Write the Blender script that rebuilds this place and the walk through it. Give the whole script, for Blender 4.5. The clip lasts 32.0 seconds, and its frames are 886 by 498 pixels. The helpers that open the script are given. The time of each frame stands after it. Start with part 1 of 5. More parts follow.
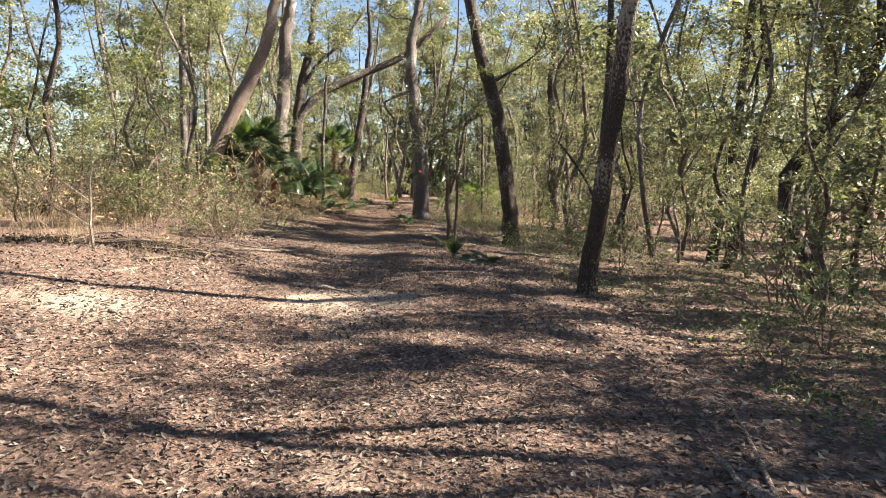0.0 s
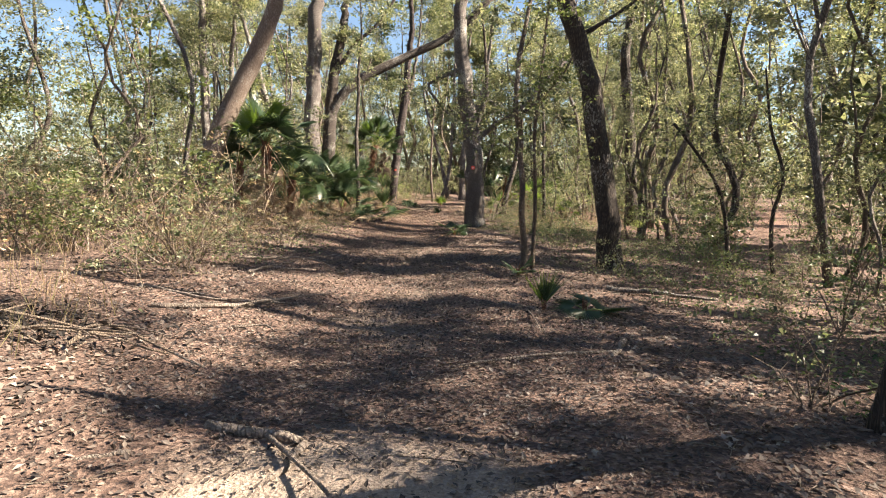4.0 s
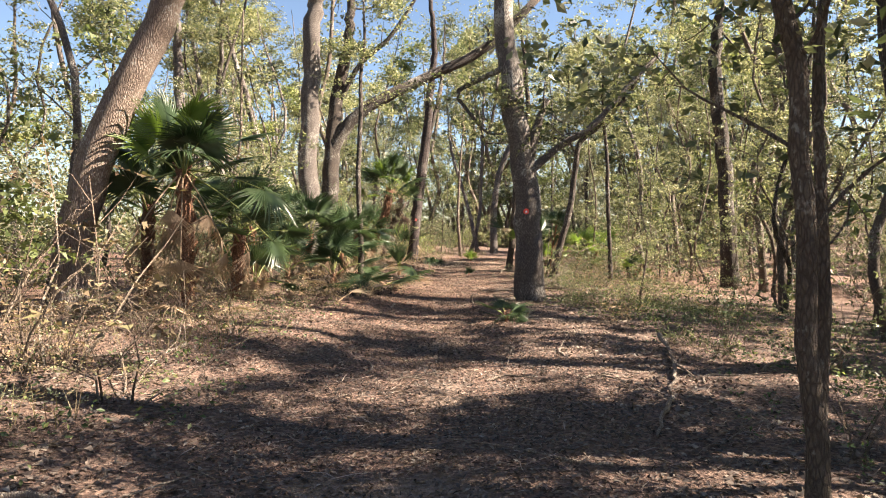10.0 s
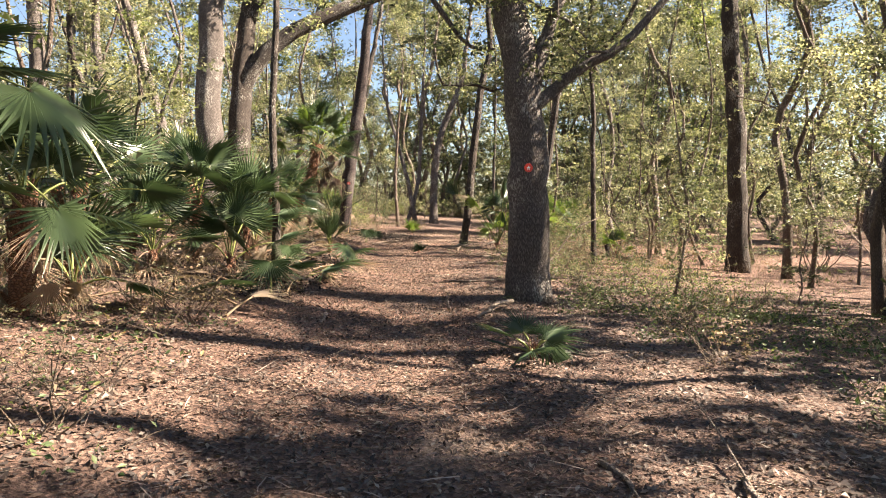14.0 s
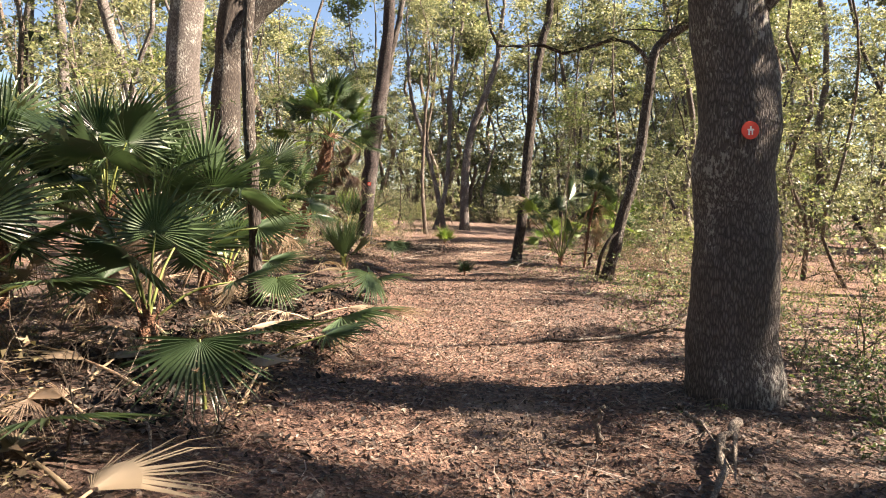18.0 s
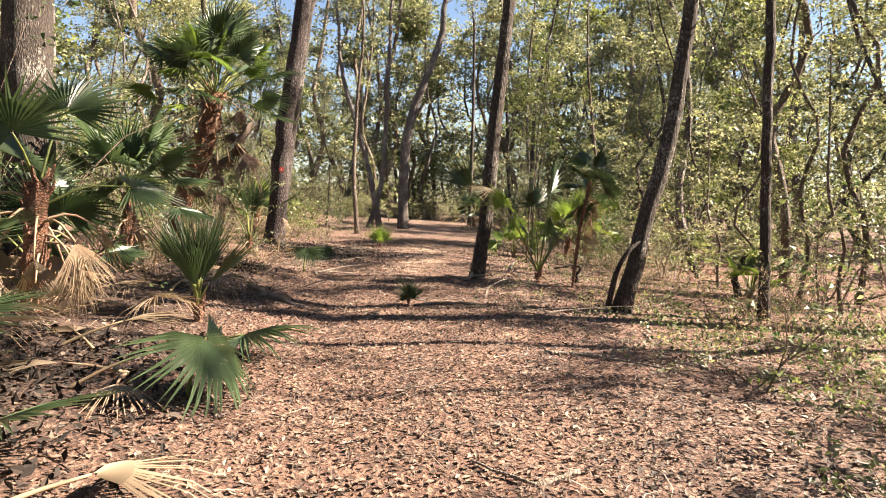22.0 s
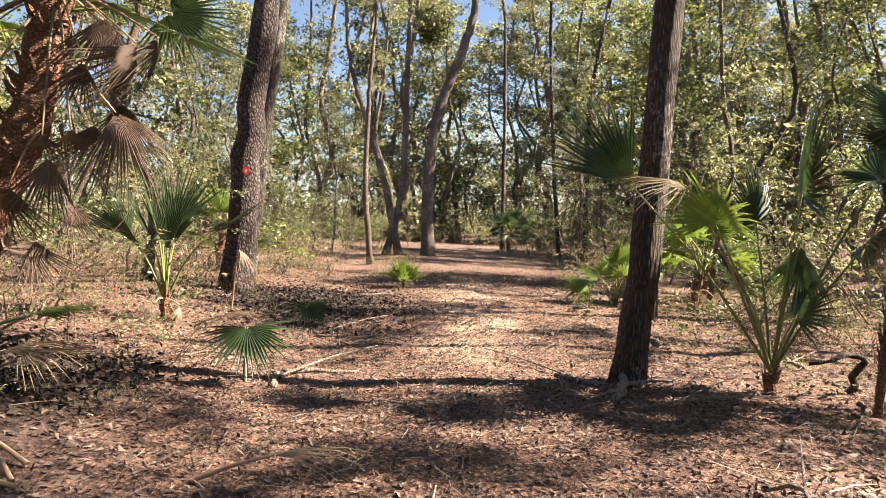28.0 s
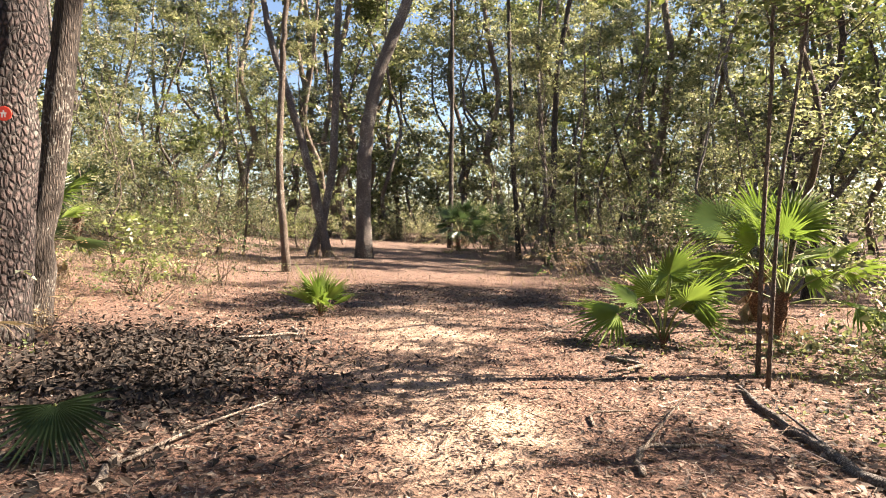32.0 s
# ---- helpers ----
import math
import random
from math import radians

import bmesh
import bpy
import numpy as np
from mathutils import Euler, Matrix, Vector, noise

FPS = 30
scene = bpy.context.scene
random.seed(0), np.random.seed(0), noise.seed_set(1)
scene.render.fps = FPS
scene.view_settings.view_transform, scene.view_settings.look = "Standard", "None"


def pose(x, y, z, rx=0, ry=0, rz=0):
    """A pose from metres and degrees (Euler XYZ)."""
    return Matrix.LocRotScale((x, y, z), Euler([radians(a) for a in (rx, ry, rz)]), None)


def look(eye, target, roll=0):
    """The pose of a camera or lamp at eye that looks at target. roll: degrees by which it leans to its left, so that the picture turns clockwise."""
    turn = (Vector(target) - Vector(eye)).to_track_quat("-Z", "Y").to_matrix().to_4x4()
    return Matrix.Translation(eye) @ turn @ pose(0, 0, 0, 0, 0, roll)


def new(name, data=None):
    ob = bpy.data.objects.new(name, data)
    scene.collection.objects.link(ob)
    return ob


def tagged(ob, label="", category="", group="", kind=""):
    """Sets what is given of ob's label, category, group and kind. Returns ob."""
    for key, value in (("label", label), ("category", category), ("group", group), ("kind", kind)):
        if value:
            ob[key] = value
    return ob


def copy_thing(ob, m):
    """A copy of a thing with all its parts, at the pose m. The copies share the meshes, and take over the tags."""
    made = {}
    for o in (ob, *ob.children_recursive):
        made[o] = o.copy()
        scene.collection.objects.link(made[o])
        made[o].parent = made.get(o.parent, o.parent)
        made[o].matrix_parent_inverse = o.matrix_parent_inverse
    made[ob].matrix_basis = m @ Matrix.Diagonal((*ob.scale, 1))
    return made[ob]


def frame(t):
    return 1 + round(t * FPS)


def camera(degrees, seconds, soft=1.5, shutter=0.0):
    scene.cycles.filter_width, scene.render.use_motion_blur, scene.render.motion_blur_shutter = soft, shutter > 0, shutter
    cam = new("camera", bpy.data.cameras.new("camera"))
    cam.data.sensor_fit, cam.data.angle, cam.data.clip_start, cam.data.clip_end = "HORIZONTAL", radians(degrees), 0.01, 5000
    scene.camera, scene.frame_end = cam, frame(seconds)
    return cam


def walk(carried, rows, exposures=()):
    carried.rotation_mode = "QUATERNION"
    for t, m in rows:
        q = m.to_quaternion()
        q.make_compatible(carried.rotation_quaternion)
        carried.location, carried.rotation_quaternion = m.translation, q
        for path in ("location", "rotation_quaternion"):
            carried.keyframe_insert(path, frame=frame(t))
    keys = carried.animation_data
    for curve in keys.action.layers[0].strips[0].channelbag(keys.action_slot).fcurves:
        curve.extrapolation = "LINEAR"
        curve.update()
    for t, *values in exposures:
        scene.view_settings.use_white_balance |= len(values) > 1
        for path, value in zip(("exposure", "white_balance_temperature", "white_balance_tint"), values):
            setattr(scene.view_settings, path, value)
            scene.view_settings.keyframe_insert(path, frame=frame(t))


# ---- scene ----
cam = camera(68.2, 32.0, soft=1.0)
PATH = [
    (0, (0.000, 0.000, 1.443), (0.827, 9.921, 0.503), 1.40),
    (0.5, (0.050, 0.652, 1.433), (0.901, 10.551, 0.294), 1.34),
    (1, (0.045, 1.349, 1.447), (0.754, 11.262, 0.332), 1.15),
    (1.5, (0.095, 1.993, 1.478), (0.392, 11.949, 0.585), 0.76),
    (2, (0.071, 2.632, 1.492), (0.340, 12.601, 0.756), 0.76),
    (2.5, (0.093, 3.289, 1.478), (0.467, 13.254, 0.724), 0.92),
    (3, (0.017, 3.982, 1.491), (0.318, 13.937, 0.591), 0.63),
    (3.5, (-0.009, 4.624, 1.502), (0.098, 14.575, 0.528), 0.22),
    (5.5, (-0.024, 7.376, 1.458), (0.425, 17.325, 0.552), 0.31),
    (6, (-0.033, 7.974, 1.496), (0.740, 17.916, 0.748), 0.28),
    (6.5, (0.107, 8.614, 1.452), (1.055, 18.543, 0.732), 0.26),
    (7, (0.222, 9.249, 1.446), (1.221, 19.164, 0.622), 0.41),
    (7.5, (0.307, 9.837, 1.453), (0.912, 19.790, 0.698), 0.27),
    (8, (0.227, 10.478, 1.497), (0.375, 20.463, 0.957), -0.24),
    (8.5, (0.130, 11.108, 1.507), (-0.012, 21.104, 1.258), -0.37),
    (9, (-0.025, 11.774, 1.524), (-0.272, 21.767, 1.243), -0.38),
    (9.5, (-0.113, 12.437, 1.530), (-0.389, 22.430, 1.275), -0.65),
    (10, (-0.251, 13.094, 1.543), (-0.524, 23.089, 1.352), -0.66),
    (10.5, (-0.341, 13.736, 1.526), (-0.758, 23.726, 1.357), -0.89),
    (11, (-0.524, 14.395, 1.535), (-0.887, 24.384, 1.229), -0.89),
    (11.5, (-0.632, 15.071, 1.519), (-0.707, 25.060, 1.054), -0.56),
    (12, (-0.776, 15.766, 1.549), (-0.553, 25.740, 0.876), -0.40),
    (12.5, (-0.822, 16.449, 1.527), (-0.317, 26.404, 0.721), -0.19),
    (13, (-0.924, 17.153, 1.533), (-0.187, 27.094, 0.741), 0.20),
    (13.5, (-0.906, 17.820, 1.538), (-0.073, 27.763, 0.870), 0.27),
    (15.5, (-0.823, 20.513, 1.539), (-0.065, 30.448, 0.682), -0.08),
    (16, (-0.927, 21.173, 1.548), (-0.549, 31.125, 0.645), -0.26),
    (16.5, (-0.957, 21.843, 1.535), (-0.957, 31.812, 0.751), -0.47),
    (17, (-1.107, 22.518, 1.543), (-1.215, 32.498, 0.915), -0.35),
    (17.5, (-1.137, 23.162, 1.539), (-1.022, 33.146, 0.996), -0.40),
    (18, (-1.240, 23.829, 1.539), (-0.706, 33.795, 0.917), -0.16),
    (18.5, (-1.193, 24.505, 1.534), (-0.262, 34.440, 0.873), 0.19),
    (19, (-1.206, 25.203, 1.533), (0.013, 35.107, 0.872), 0.27),
    (19.5, (-1.122, 25.841, 1.532), (0.041, 35.761, 1.038), 0.33),
    (20, (-1.131, 26.460, 1.560), (-0.056, 36.391, 1.091), 0.48),
    (20.5, (-1.043, 27.060, 1.561), (0.002, 36.991, 1.016), 0.79),
    (21, (-1.019, 27.751, 1.506), (0.158, 37.664, 0.919), 0.67),
    (21.5, (-0.874, 28.477, 1.501), (0.560, 38.350, 0.815), 0.60),
    (22, (-0.901, 29.141, 1.500), (0.602, 39.004, 0.822), 0.60),
    (22.5, (-0.815, 29.812, 1.479), (0.602, 39.701, 1.040), 0.58),
    (23, (-0.824, 30.480, 1.497), (0.469, 40.390, 1.168), 0.48),
    (23.5, (-0.824, 31.205, 1.477), (0.319, 41.133, 1.106), 0.41),
    (24, (-0.842, 31.920, 1.505), (0.373, 41.839, 1.146), 0.07),
    (24.5, (-0.756, 32.638, 1.498), (0.639, 42.536, 1.213), 0.02),
    (26.5, (-0.765, 34.700, 1.480), (0.474, 44.610, 0.969), -0.34),
    (27, (-0.803, 35.318, 1.502), (0.208, 45.256, 1.030), -0.32),
    (27.5, (-0.742, 35.946, 1.470), (0.316, 45.882, 1.067), -0.24),
    (28, (-0.690, 36.622, 1.475), (0.593, 46.533, 1.119), -0.04),
    (28.5, (-0.556, 37.270, 1.465), (0.854, 47.165, 1.152), 0.24),
    (29, (-0.474, 37.974, 1.445), (1.021, 47.852, 1.023), 0.43),
    (29.5, (-0.282, 38.629, 1.451), (1.300, 48.495, 1.050), 0.45),
    (30, (-0.239, 39.298, 1.431), (1.369, 49.162, 1.074), 0.49),
    (30.5, (-0.163, 39.968, 1.429), (1.484, 49.826, 1.099), 0.57),
    (31, (-0.162, 40.631, 1.422), (1.563, 50.467, 0.899), 0.46),
    (31.5, (-0.069, 41.244, 1.407), (1.770, 51.057, 0.839), 0.10),
    (32, (-0.000, 41.839, 1.428), (2.178, 51.590, 1.016), -0.23),
]
walk(cam, [(t, look(eye, target, roll)) for t, eye, target, roll in PATH], [(0.0, 2.54, 6750, 12), (6.5, 2.48, 6800, 13), (9.0, 2.66, 6900, 14), (16.0, 2.66, 7050, 16), (23.0, 2.59, 7050, 16), (28.0, 2.58, 7050, 16), (32.0, 2.72, 7000, 16)])

# ---- daylight ----
SUN_DIR = Vector((0.76, -0.03, 0.64)).normalized()
world = bpy.data.worlds.new("sky")
scene.world = world
world.use_nodes = True
wn = world.node_tree.nodes
sky = wn.new("ShaderNodeTexSky")
sky.sky_type = "NISHITA"
sky.sun_disc = False
sky.sun_elevation = math.asin(SUN_DIR.z)
sky.sun_rotation = math.atan2(SUN_DIR.x, SUN_DIR.y)
sky.air_density, sky.dust_density, sky.ozone_density = 1.0, 0.05, 2.2
wn["Background"].inputs["Strength"].default_value = 0.035
world.node_tree.links.new(sky.outputs["Color"], wn["Background"].inputs["Color"])
sun = new("sun", bpy.data.lights.new("sun", "SUN"))
sun.data.energy = 5.0
sun.data.angle = radians(0.53)
sun.data.color = (1.0, 0.90, 0.74)
sun.matrix_basis = look((0, 0, 30), Vector((0, 0, 30)) - SUN_DIR)


# ---- materials ----
def material(name):
    m = bpy.data.materials.new(name)
    m.use_nodes = True
    return m, m.node_tree.nodes, m.node_tree.links, m.node_tree.nodes["Principled BSDF"]


def ramp(nodes, stops):
    r = nodes.new("ShaderNodeValToRGB")
    e = r.color_ramp.elements
    while len(e) < len(stops):
        e.new(0.5)
    for el, (p, c) in zip(e, stops):
        el.position, el.color = p, (*c, 1)
    return r


def texture(nodes, links, kind, scale, vec=None, **inputs):
    n = nodes.new("ShaderNodeTex" + kind)
    n.inputs["Scale"].default_value = scale
    for k, v in inputs.items():
        n.inputs[k].default_value = v
    if vec is not None:
        links.new(vec, n.inputs["Vector"])
    return n


def mapped(nodes, links, scale, out="Object"):
    tc, mp = nodes.new("ShaderNodeTexCoord"), nodes.new("ShaderNodeMapping")
    mp.inputs["Scale"].default_value = scale
    links.new(tc.outputs[out], mp.inputs["Vector"])
    return mp.outputs["Vector"]


def mix(nodes, links, a, b, fac, mode="MIX"):
    n = nodes.new("ShaderNodeMix")
    n.data_type, n.blend_type = "RGBA", mode
    for value, socket in ((fac, n.inputs[0]), (a, n.inputs[6]), (b, n.inputs[7])):
        if isinstance(value, (int, float)):
            socket.default_value = value
        elif isinstance(value, tuple):
            socket.default_value = (*value, 1)
        else:
            links.new(value, socket)
    return n.outputs[2]


def bark(name, dark, light, lichen=0.25, grain=(9, 9, 1.6), deep=0.9, plates=1.0, crack=0.22, grainy=0.6):
    """Furrowed bark: long plates with dark cracks, grain within them, pale lichen spots."""
    m, n, l, p = material(name)
    warp = texture(n, l, "Noise", 1.5, mapped(n, l, (3, 3, 1.5)), Detail=3.0)
    v = mix(n, l, mapped(n, l, grain), warp.outputs["Color"], 0.3, "ADD")
    a = texture(n, l, "Noise", 5.0, v, Detail=9.0, Roughness=0.75)
    b = texture(n, l, "Voronoi", 2.4 * plates, v)
    b.feature = "DISTANCE_TO_EDGE"
    br = ramp(n, [(0.0, (0, 0, 0)), (crack, (0.75, 0.75, 0.75))])
    l.new(b.outputs["Distance"], br.inputs[0])
    high = mix(n, l, br.outputs[0], a.outputs["Fac"], grainy)
    cr = ramp(n, [(0.22, dark), (0.5, tuple((x + 2 * y) / 3 for x, y in zip(light, dark))), (0.82, light)])
    l.new(high, cr.inputs[0])
    spots = texture(n, l, "Noise", 34.0, mapped(n, l, (1, 1, 0.6)), Detail=4.0, Roughness=0.6)
    big = texture(n, l, "Noise", 1.6, mapped(n, l, (1, 1, 0.7)), Detail=4.0, Roughness=0.6)
    both = n.new("ShaderNodeMath")
    both.operation = "MULTIPLY"
    l.new(spots.outputs["Fac"], both.inputs[0])
    l.new(big.outputs["Fac"], both.inputs[1])
    lr = ramp(n, [(0.30, (0, 0, 0)), (0.35, (lichen, lichen, lichen))])
    l.new(both.outputs[0], lr.inputs[0])
    col = mix(n, l, cr.outputs[0], (0.46, 0.45, 0.41), lr.outputs[0])
    tone = ramp(n, [(0.3, (0.75, 0.72, 0.7)), (0.7, (1.2, 1.2, 1.2))])
    l.new(big.outputs["Fac"], tone.inputs[0])
    col = mix(n, l, col, tone.outputs[0], 1.0, "MULTIPLY")
    l.new(col, p.inputs["Base Color"])
    p.inputs["Roughness"].default_value = 0.92
    bump = n.new("ShaderNodeBump")
    bump.inputs["Strength"].default_value = deep
    bump.inputs["Distance"].default_value = 0.05
    l.new(high, bump.inputs["Height"])
    l.new(bump.outputs[0], p.inputs["Normal"])
    return m


def leaf(name, stops, through_light=0.45, rough=0.5, patch=1.3):
    """Thin leaf: each leaf, each plant and each patch of it has its own tone; light comes through it."""
    m, n, l, p = material(name)
    g = n.new("ShaderNodeNewGeometry")
    cr = ramp(n, stops)
    l.new(g.outputs["Random Per Island"], cr.inputs[0])
    oi = n.new("ShaderNodeObjectInfo")
    hue = n.new("ShaderNodeHueSaturation")
    for out, socket, lo, hi in ((oi.outputs["Random"], "Value", 0.66, 1.3), (oi.outputs["Random"], "Hue", 0.512, 0.49)):
        mr = n.new("ShaderNodeMapRange")
        mr.inputs["To Min"].default_value, mr.inputs["To Max"].default_value = lo, hi
        l.new(out, mr.inputs["Value"])
        l.new(mr.outputs[0], hue.inputs[socket])
    l.new(cr.outputs[0], hue.inputs["Color"])
    clump = texture(n, l, "Noise", patch, mapped(n, l, (1, 1, 1)), Detail=3.0, Roughness=0.6)
    tone = ramp(n, [(0.32, (0.66, 0.7, 0.74)), (0.68, (1.3, 1.26, 1.18))])
    l.new(clump.outputs["Fac"], tone.inputs[0])
    col = mix(n, l, hue.outputs[0], tone.outputs[0], 1.0, "MULTIPLY")
    l.new(col, p.inputs["Base Color"])
    p.inputs["Roughness"].default_value = rough
    t = n.new("ShaderNodeBsdfTranslucent")
    warm = mix(n, l, col, (1.05, 1.09, 0.8), 1.0, "MULTIPLY")
    l.new(warm, t.inputs["Color"])
    sh = n.new("ShaderNodeMixShader")
    sh.inputs[0].default_value = through_light
    l.new(p.outputs[0], sh.inputs[1])
    l.new(t.outputs[0], sh.inputs[2])
    l.new(sh.outputs[0], n["Material Output"].inputs["Surface"])
    return m


BARK_OAK = bark("bark_oak", (0.05, 0.04, 0.037), (0.3, 0.262, 0.242), 0.55, (26, 26, 5.5), 0.7, 0.9, 0.28, 0.5)
BARK_BROWN = bark("bark_brown", (0.022, 0.016, 0.013), (0.2, 0.155, 0.13), 0.3, (20, 20, 2.6), 1.0, 0.8, 0.34, 0.45)
BARK_DARK = bark("bark_dark", (0.02, 0.015, 0.013), (0.13, 0.10, 0.082), 0.4, (22, 22, 3), 0.7, 0.9, 0.3, 0.5)
BARK_PALE = bark("bark_pale", (0.12, 0.085, 0.068), (0.42, 0.33, 0.275), 0.6, (24, 24, 4), 0.7, 0.9, 0.28, 0.5)
BARK_PINE = bark("bark_pine", (0.01, 0.007, 0.007), (0.15, 0.105, 0.1), 0.15, (7, 7, 3.6), 1.0, 1.3, 0.3, 0.4)
BARK_THIN = bark("bark_thin", (0.07, 0.05, 0.04), (0.24, 0.19, 0.15), 0.5, (20, 20, 6))
TWIG = bark("twig", (0.12, 0.09, 0.065), (0.34, 0.26, 0.20), 0.3, (20, 20, 8))
PALM_TRUNK = bark("palm_trunk", (0.07, 0.035, 0.022), (0.5, 0.25, 0.15), 0.1, (10, 10, 14))
WOOD_GREY = bark("dead_wood", (0.14, 0.11, 0.09), (0.5, 0.42, 0.35), 0.2, (24, 24, 5))
LEAF_OAK = leaf("oak_leaf", [(0.0, (0.047, 0.064, 0.032)), (0.45, (0.135, 0.154, 0.08)), (0.8, (0.265, 0.268, 0.155)), (1.0, (0.41, 0.385, 0.27))], 0.46, 0.4)
LEAF_OLIVE = leaf("olive_leaf", [(0.0, (0.072, 0.083, 0.05)), (0.5, (0.2, 0.212, 0.125)), (0.82, (0.325, 0.32, 0.205)), (1.0, (0.47, 0.435, 0.315))], 0.5, 0.4)
LEAF_FRESH = leaf("fresh_leaf", [(0.0, (0.08, 0.108, 0.036)), (0.6, (0.18, 0.21, 0.08)), (1.0, (0.30, 0.315, 0.145))], 0.45, 0.45)
LEAF_DRY = leaf("dry_leaf", [(0.0, (0.16, 0.10, 0.06)), (0.5, (0.30, 0.21, 0.13)), (0.8, (0.20, 0.18, 0.08)), (1.0, (0.42, 0.33, 0.22))], 0.25, 0.8)
LEAF_COVER = leaf("cover_leaf", [(0.0, (0.03, 0.06, 0.02)), (0.6, (0.08, 0.12, 0.04)), (1.0, (0.2, 0.24, 0.10))], 0.3)
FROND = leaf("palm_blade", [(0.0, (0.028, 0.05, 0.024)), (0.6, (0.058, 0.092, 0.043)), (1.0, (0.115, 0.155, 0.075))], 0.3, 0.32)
# Lit copy of the palm blade: sunshine put into a brighter yellow-green.
FROND_LIT = leaf("palm_blade_sunlit", [(0.0, (0.08, 0.14, 0.025)), (1.0, (0.20, 0.27, 0.06))], 0.45, 0.4)
FROND_DEAD = leaf("palm_blade_dead", [(0.0, (0.17, 0.115, 0.08)), (0.6, (0.36, 0.26, 0.18)), (1.0, (0.54, 0.43, 0.31))], 0.2, 0.7)
FROND_OLD = leaf("palm_blade_old", [(0.0, (0.05, 0.033, 0.026)), (0.6, (0.13, 0.088, 0.066)), (1.0, (0.30, 0.2, 0.15))], 0.1, 0.8)
PETIOLE = leaf("palm_stalk", [(0.0, (0.12, 0.16, 0.04)), (1.0, (0.2, 0.22, 0.07))], 0.1)
STRAW = leaf("straw", [(0.0, (0.1, 0.062, 0.05)), (0.5, (0.2, 0.14, 0.115)), (1.0, (0.37, 0.29, 0.245))], 0.1, 0.7)
LITTER = leaf("fallen_leaf", [(0.0, (0.033, 0.025, 0.022)), (0.35, (0.09, 0.065, 0.055)), (0.7, (0.158, 0.118, 0.1)), (0.93, (0.235, 0.183, 0.154)), (1.0, (0.35, 0.3, 0.26))], 0.08, 0.75)
LITTER_RED = leaf("fallen_leaf_and_needle", [(0.0, (0.036, 0.021, 0.018)), (0.35, (0.112, 0.066, 0.053)), (0.7, (0.205, 0.134, 0.11)), (0.93, (0.31, 0.222, 0.18)), (1.0, (0.45, 0.37, 0.315))], 0.08, 0.75)


def path_x(y):
    """The middle of the trodden way."""
    return float(np.interp(y, (-20, 0, 8, 17, 24, 31, 40, 48, 56, 66, 80, 100), (-1.5, -0.6, -0.3, -0.6, -0.5, -0.5, -0.1, 1.0, 2.6, 5.0, 7.5, 9)))


def ground_material():
    m, n, l, p = material("leaf_litter_and_sand")
    v = mapped(n, l, (1, 1, 1))
    cells = texture(n, l, "Voronoi", 34.0, v, Randomness=1.0)
    cr = ramp(n, [(0.0, (0.04, 0.025, 0.021)), (0.4, (0.108, 0.067, 0.053)), (0.75, (0.2, 0.133, 0.107)), (1.0, (0.31, 0.232, 0.19))])
    bw = n.new("ShaderNodeRGBToBW")
    l.new(cells.outputs["Color"], bw.inputs[0])
    l.new(bw.outputs[0], cr.inputs[0])
    fine = texture(n, l, "Noise", 60.0, v, Detail=6.0, Roughness=0.7)
    fr = ramp(n, [(0.3, (0.62, 0.58, 0.55)), (0.7, (1.25, 1.2, 1.15))])
    l.new(fine.outputs["Fac"], fr.inputs[0])
    litter = mix(n, l, cr.outputs[0], fr.outputs[0], 1.0, "MULTIPLY")
    big = texture(n, l, "Noise", 0.55, v, Detail=6.0, Roughness=0.6)
    sand_r = ramp(n, [(0.3, (0.20, 0.135, 0.10)), (0.75, (0.52, 0.43, 0.35))])
    l.new(fine.outputs["Fac"], sand_r.inputs[0])
    att = n.new("ShaderNodeAttribute")
    att.attribute_name = "bare"
    add = n.new("ShaderNodeMath")
    add.operation = "ADD"
    l.new(att.outputs["Fac"], add.inputs[0])
    l.new(big.outputs["Fac"], add.inputs[1])
    mask = ramp(n, [(0.78, (0, 0, 0)), (1.15, (1, 1, 1))])
    l.new(add.outputs[0], mask.inputs[0])
    col = mix(n, l, litter, sand_r.outputs[0], mask.outputs[0])
    red = n.new("ShaderNodeAttribute")
    red.attribute_name = "needles"
    redder = mix(n, l, col, (1.1, 0.97, 0.9), 1.0, "MULTIPLY")
    col = mix(n, l, col, redder, red.outputs["Fac"])
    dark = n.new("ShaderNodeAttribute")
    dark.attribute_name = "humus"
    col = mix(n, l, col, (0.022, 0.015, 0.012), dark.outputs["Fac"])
    l.new(col, p.inputs["Base Color"])
    p.inputs["Roughness"].default_value = 0.95
    bump = n.new("ShaderNodeBump")
    bump.inputs["Strength"].default_value = 1.0
    bump.inputs["Distance"].default_value = 0.05
    h = mix(n, l, cells.outputs["Distance"], fine.outputs["Fac"], 0.5)
    l.new(h, bump.inputs["Height"])
    l.new(bump.outputs[0], p.inputs["Normal"])
    return m


# ---- geometry helpers ----
def ground_z(x, y):
    z = -min(0.45, 0.055 * max(0.0, x - 1.5)) + min(0.45, 0.13 * max(0.0, -x - 1.0)) + min(0.45, 0.008 * max(0.0, y - 45))
    return z + 0.035 * noise.noise((x * 0.9, y * 0.9, 0)) + 0.02 * noise.noise((x * 2.7, y * 2.7, 5))


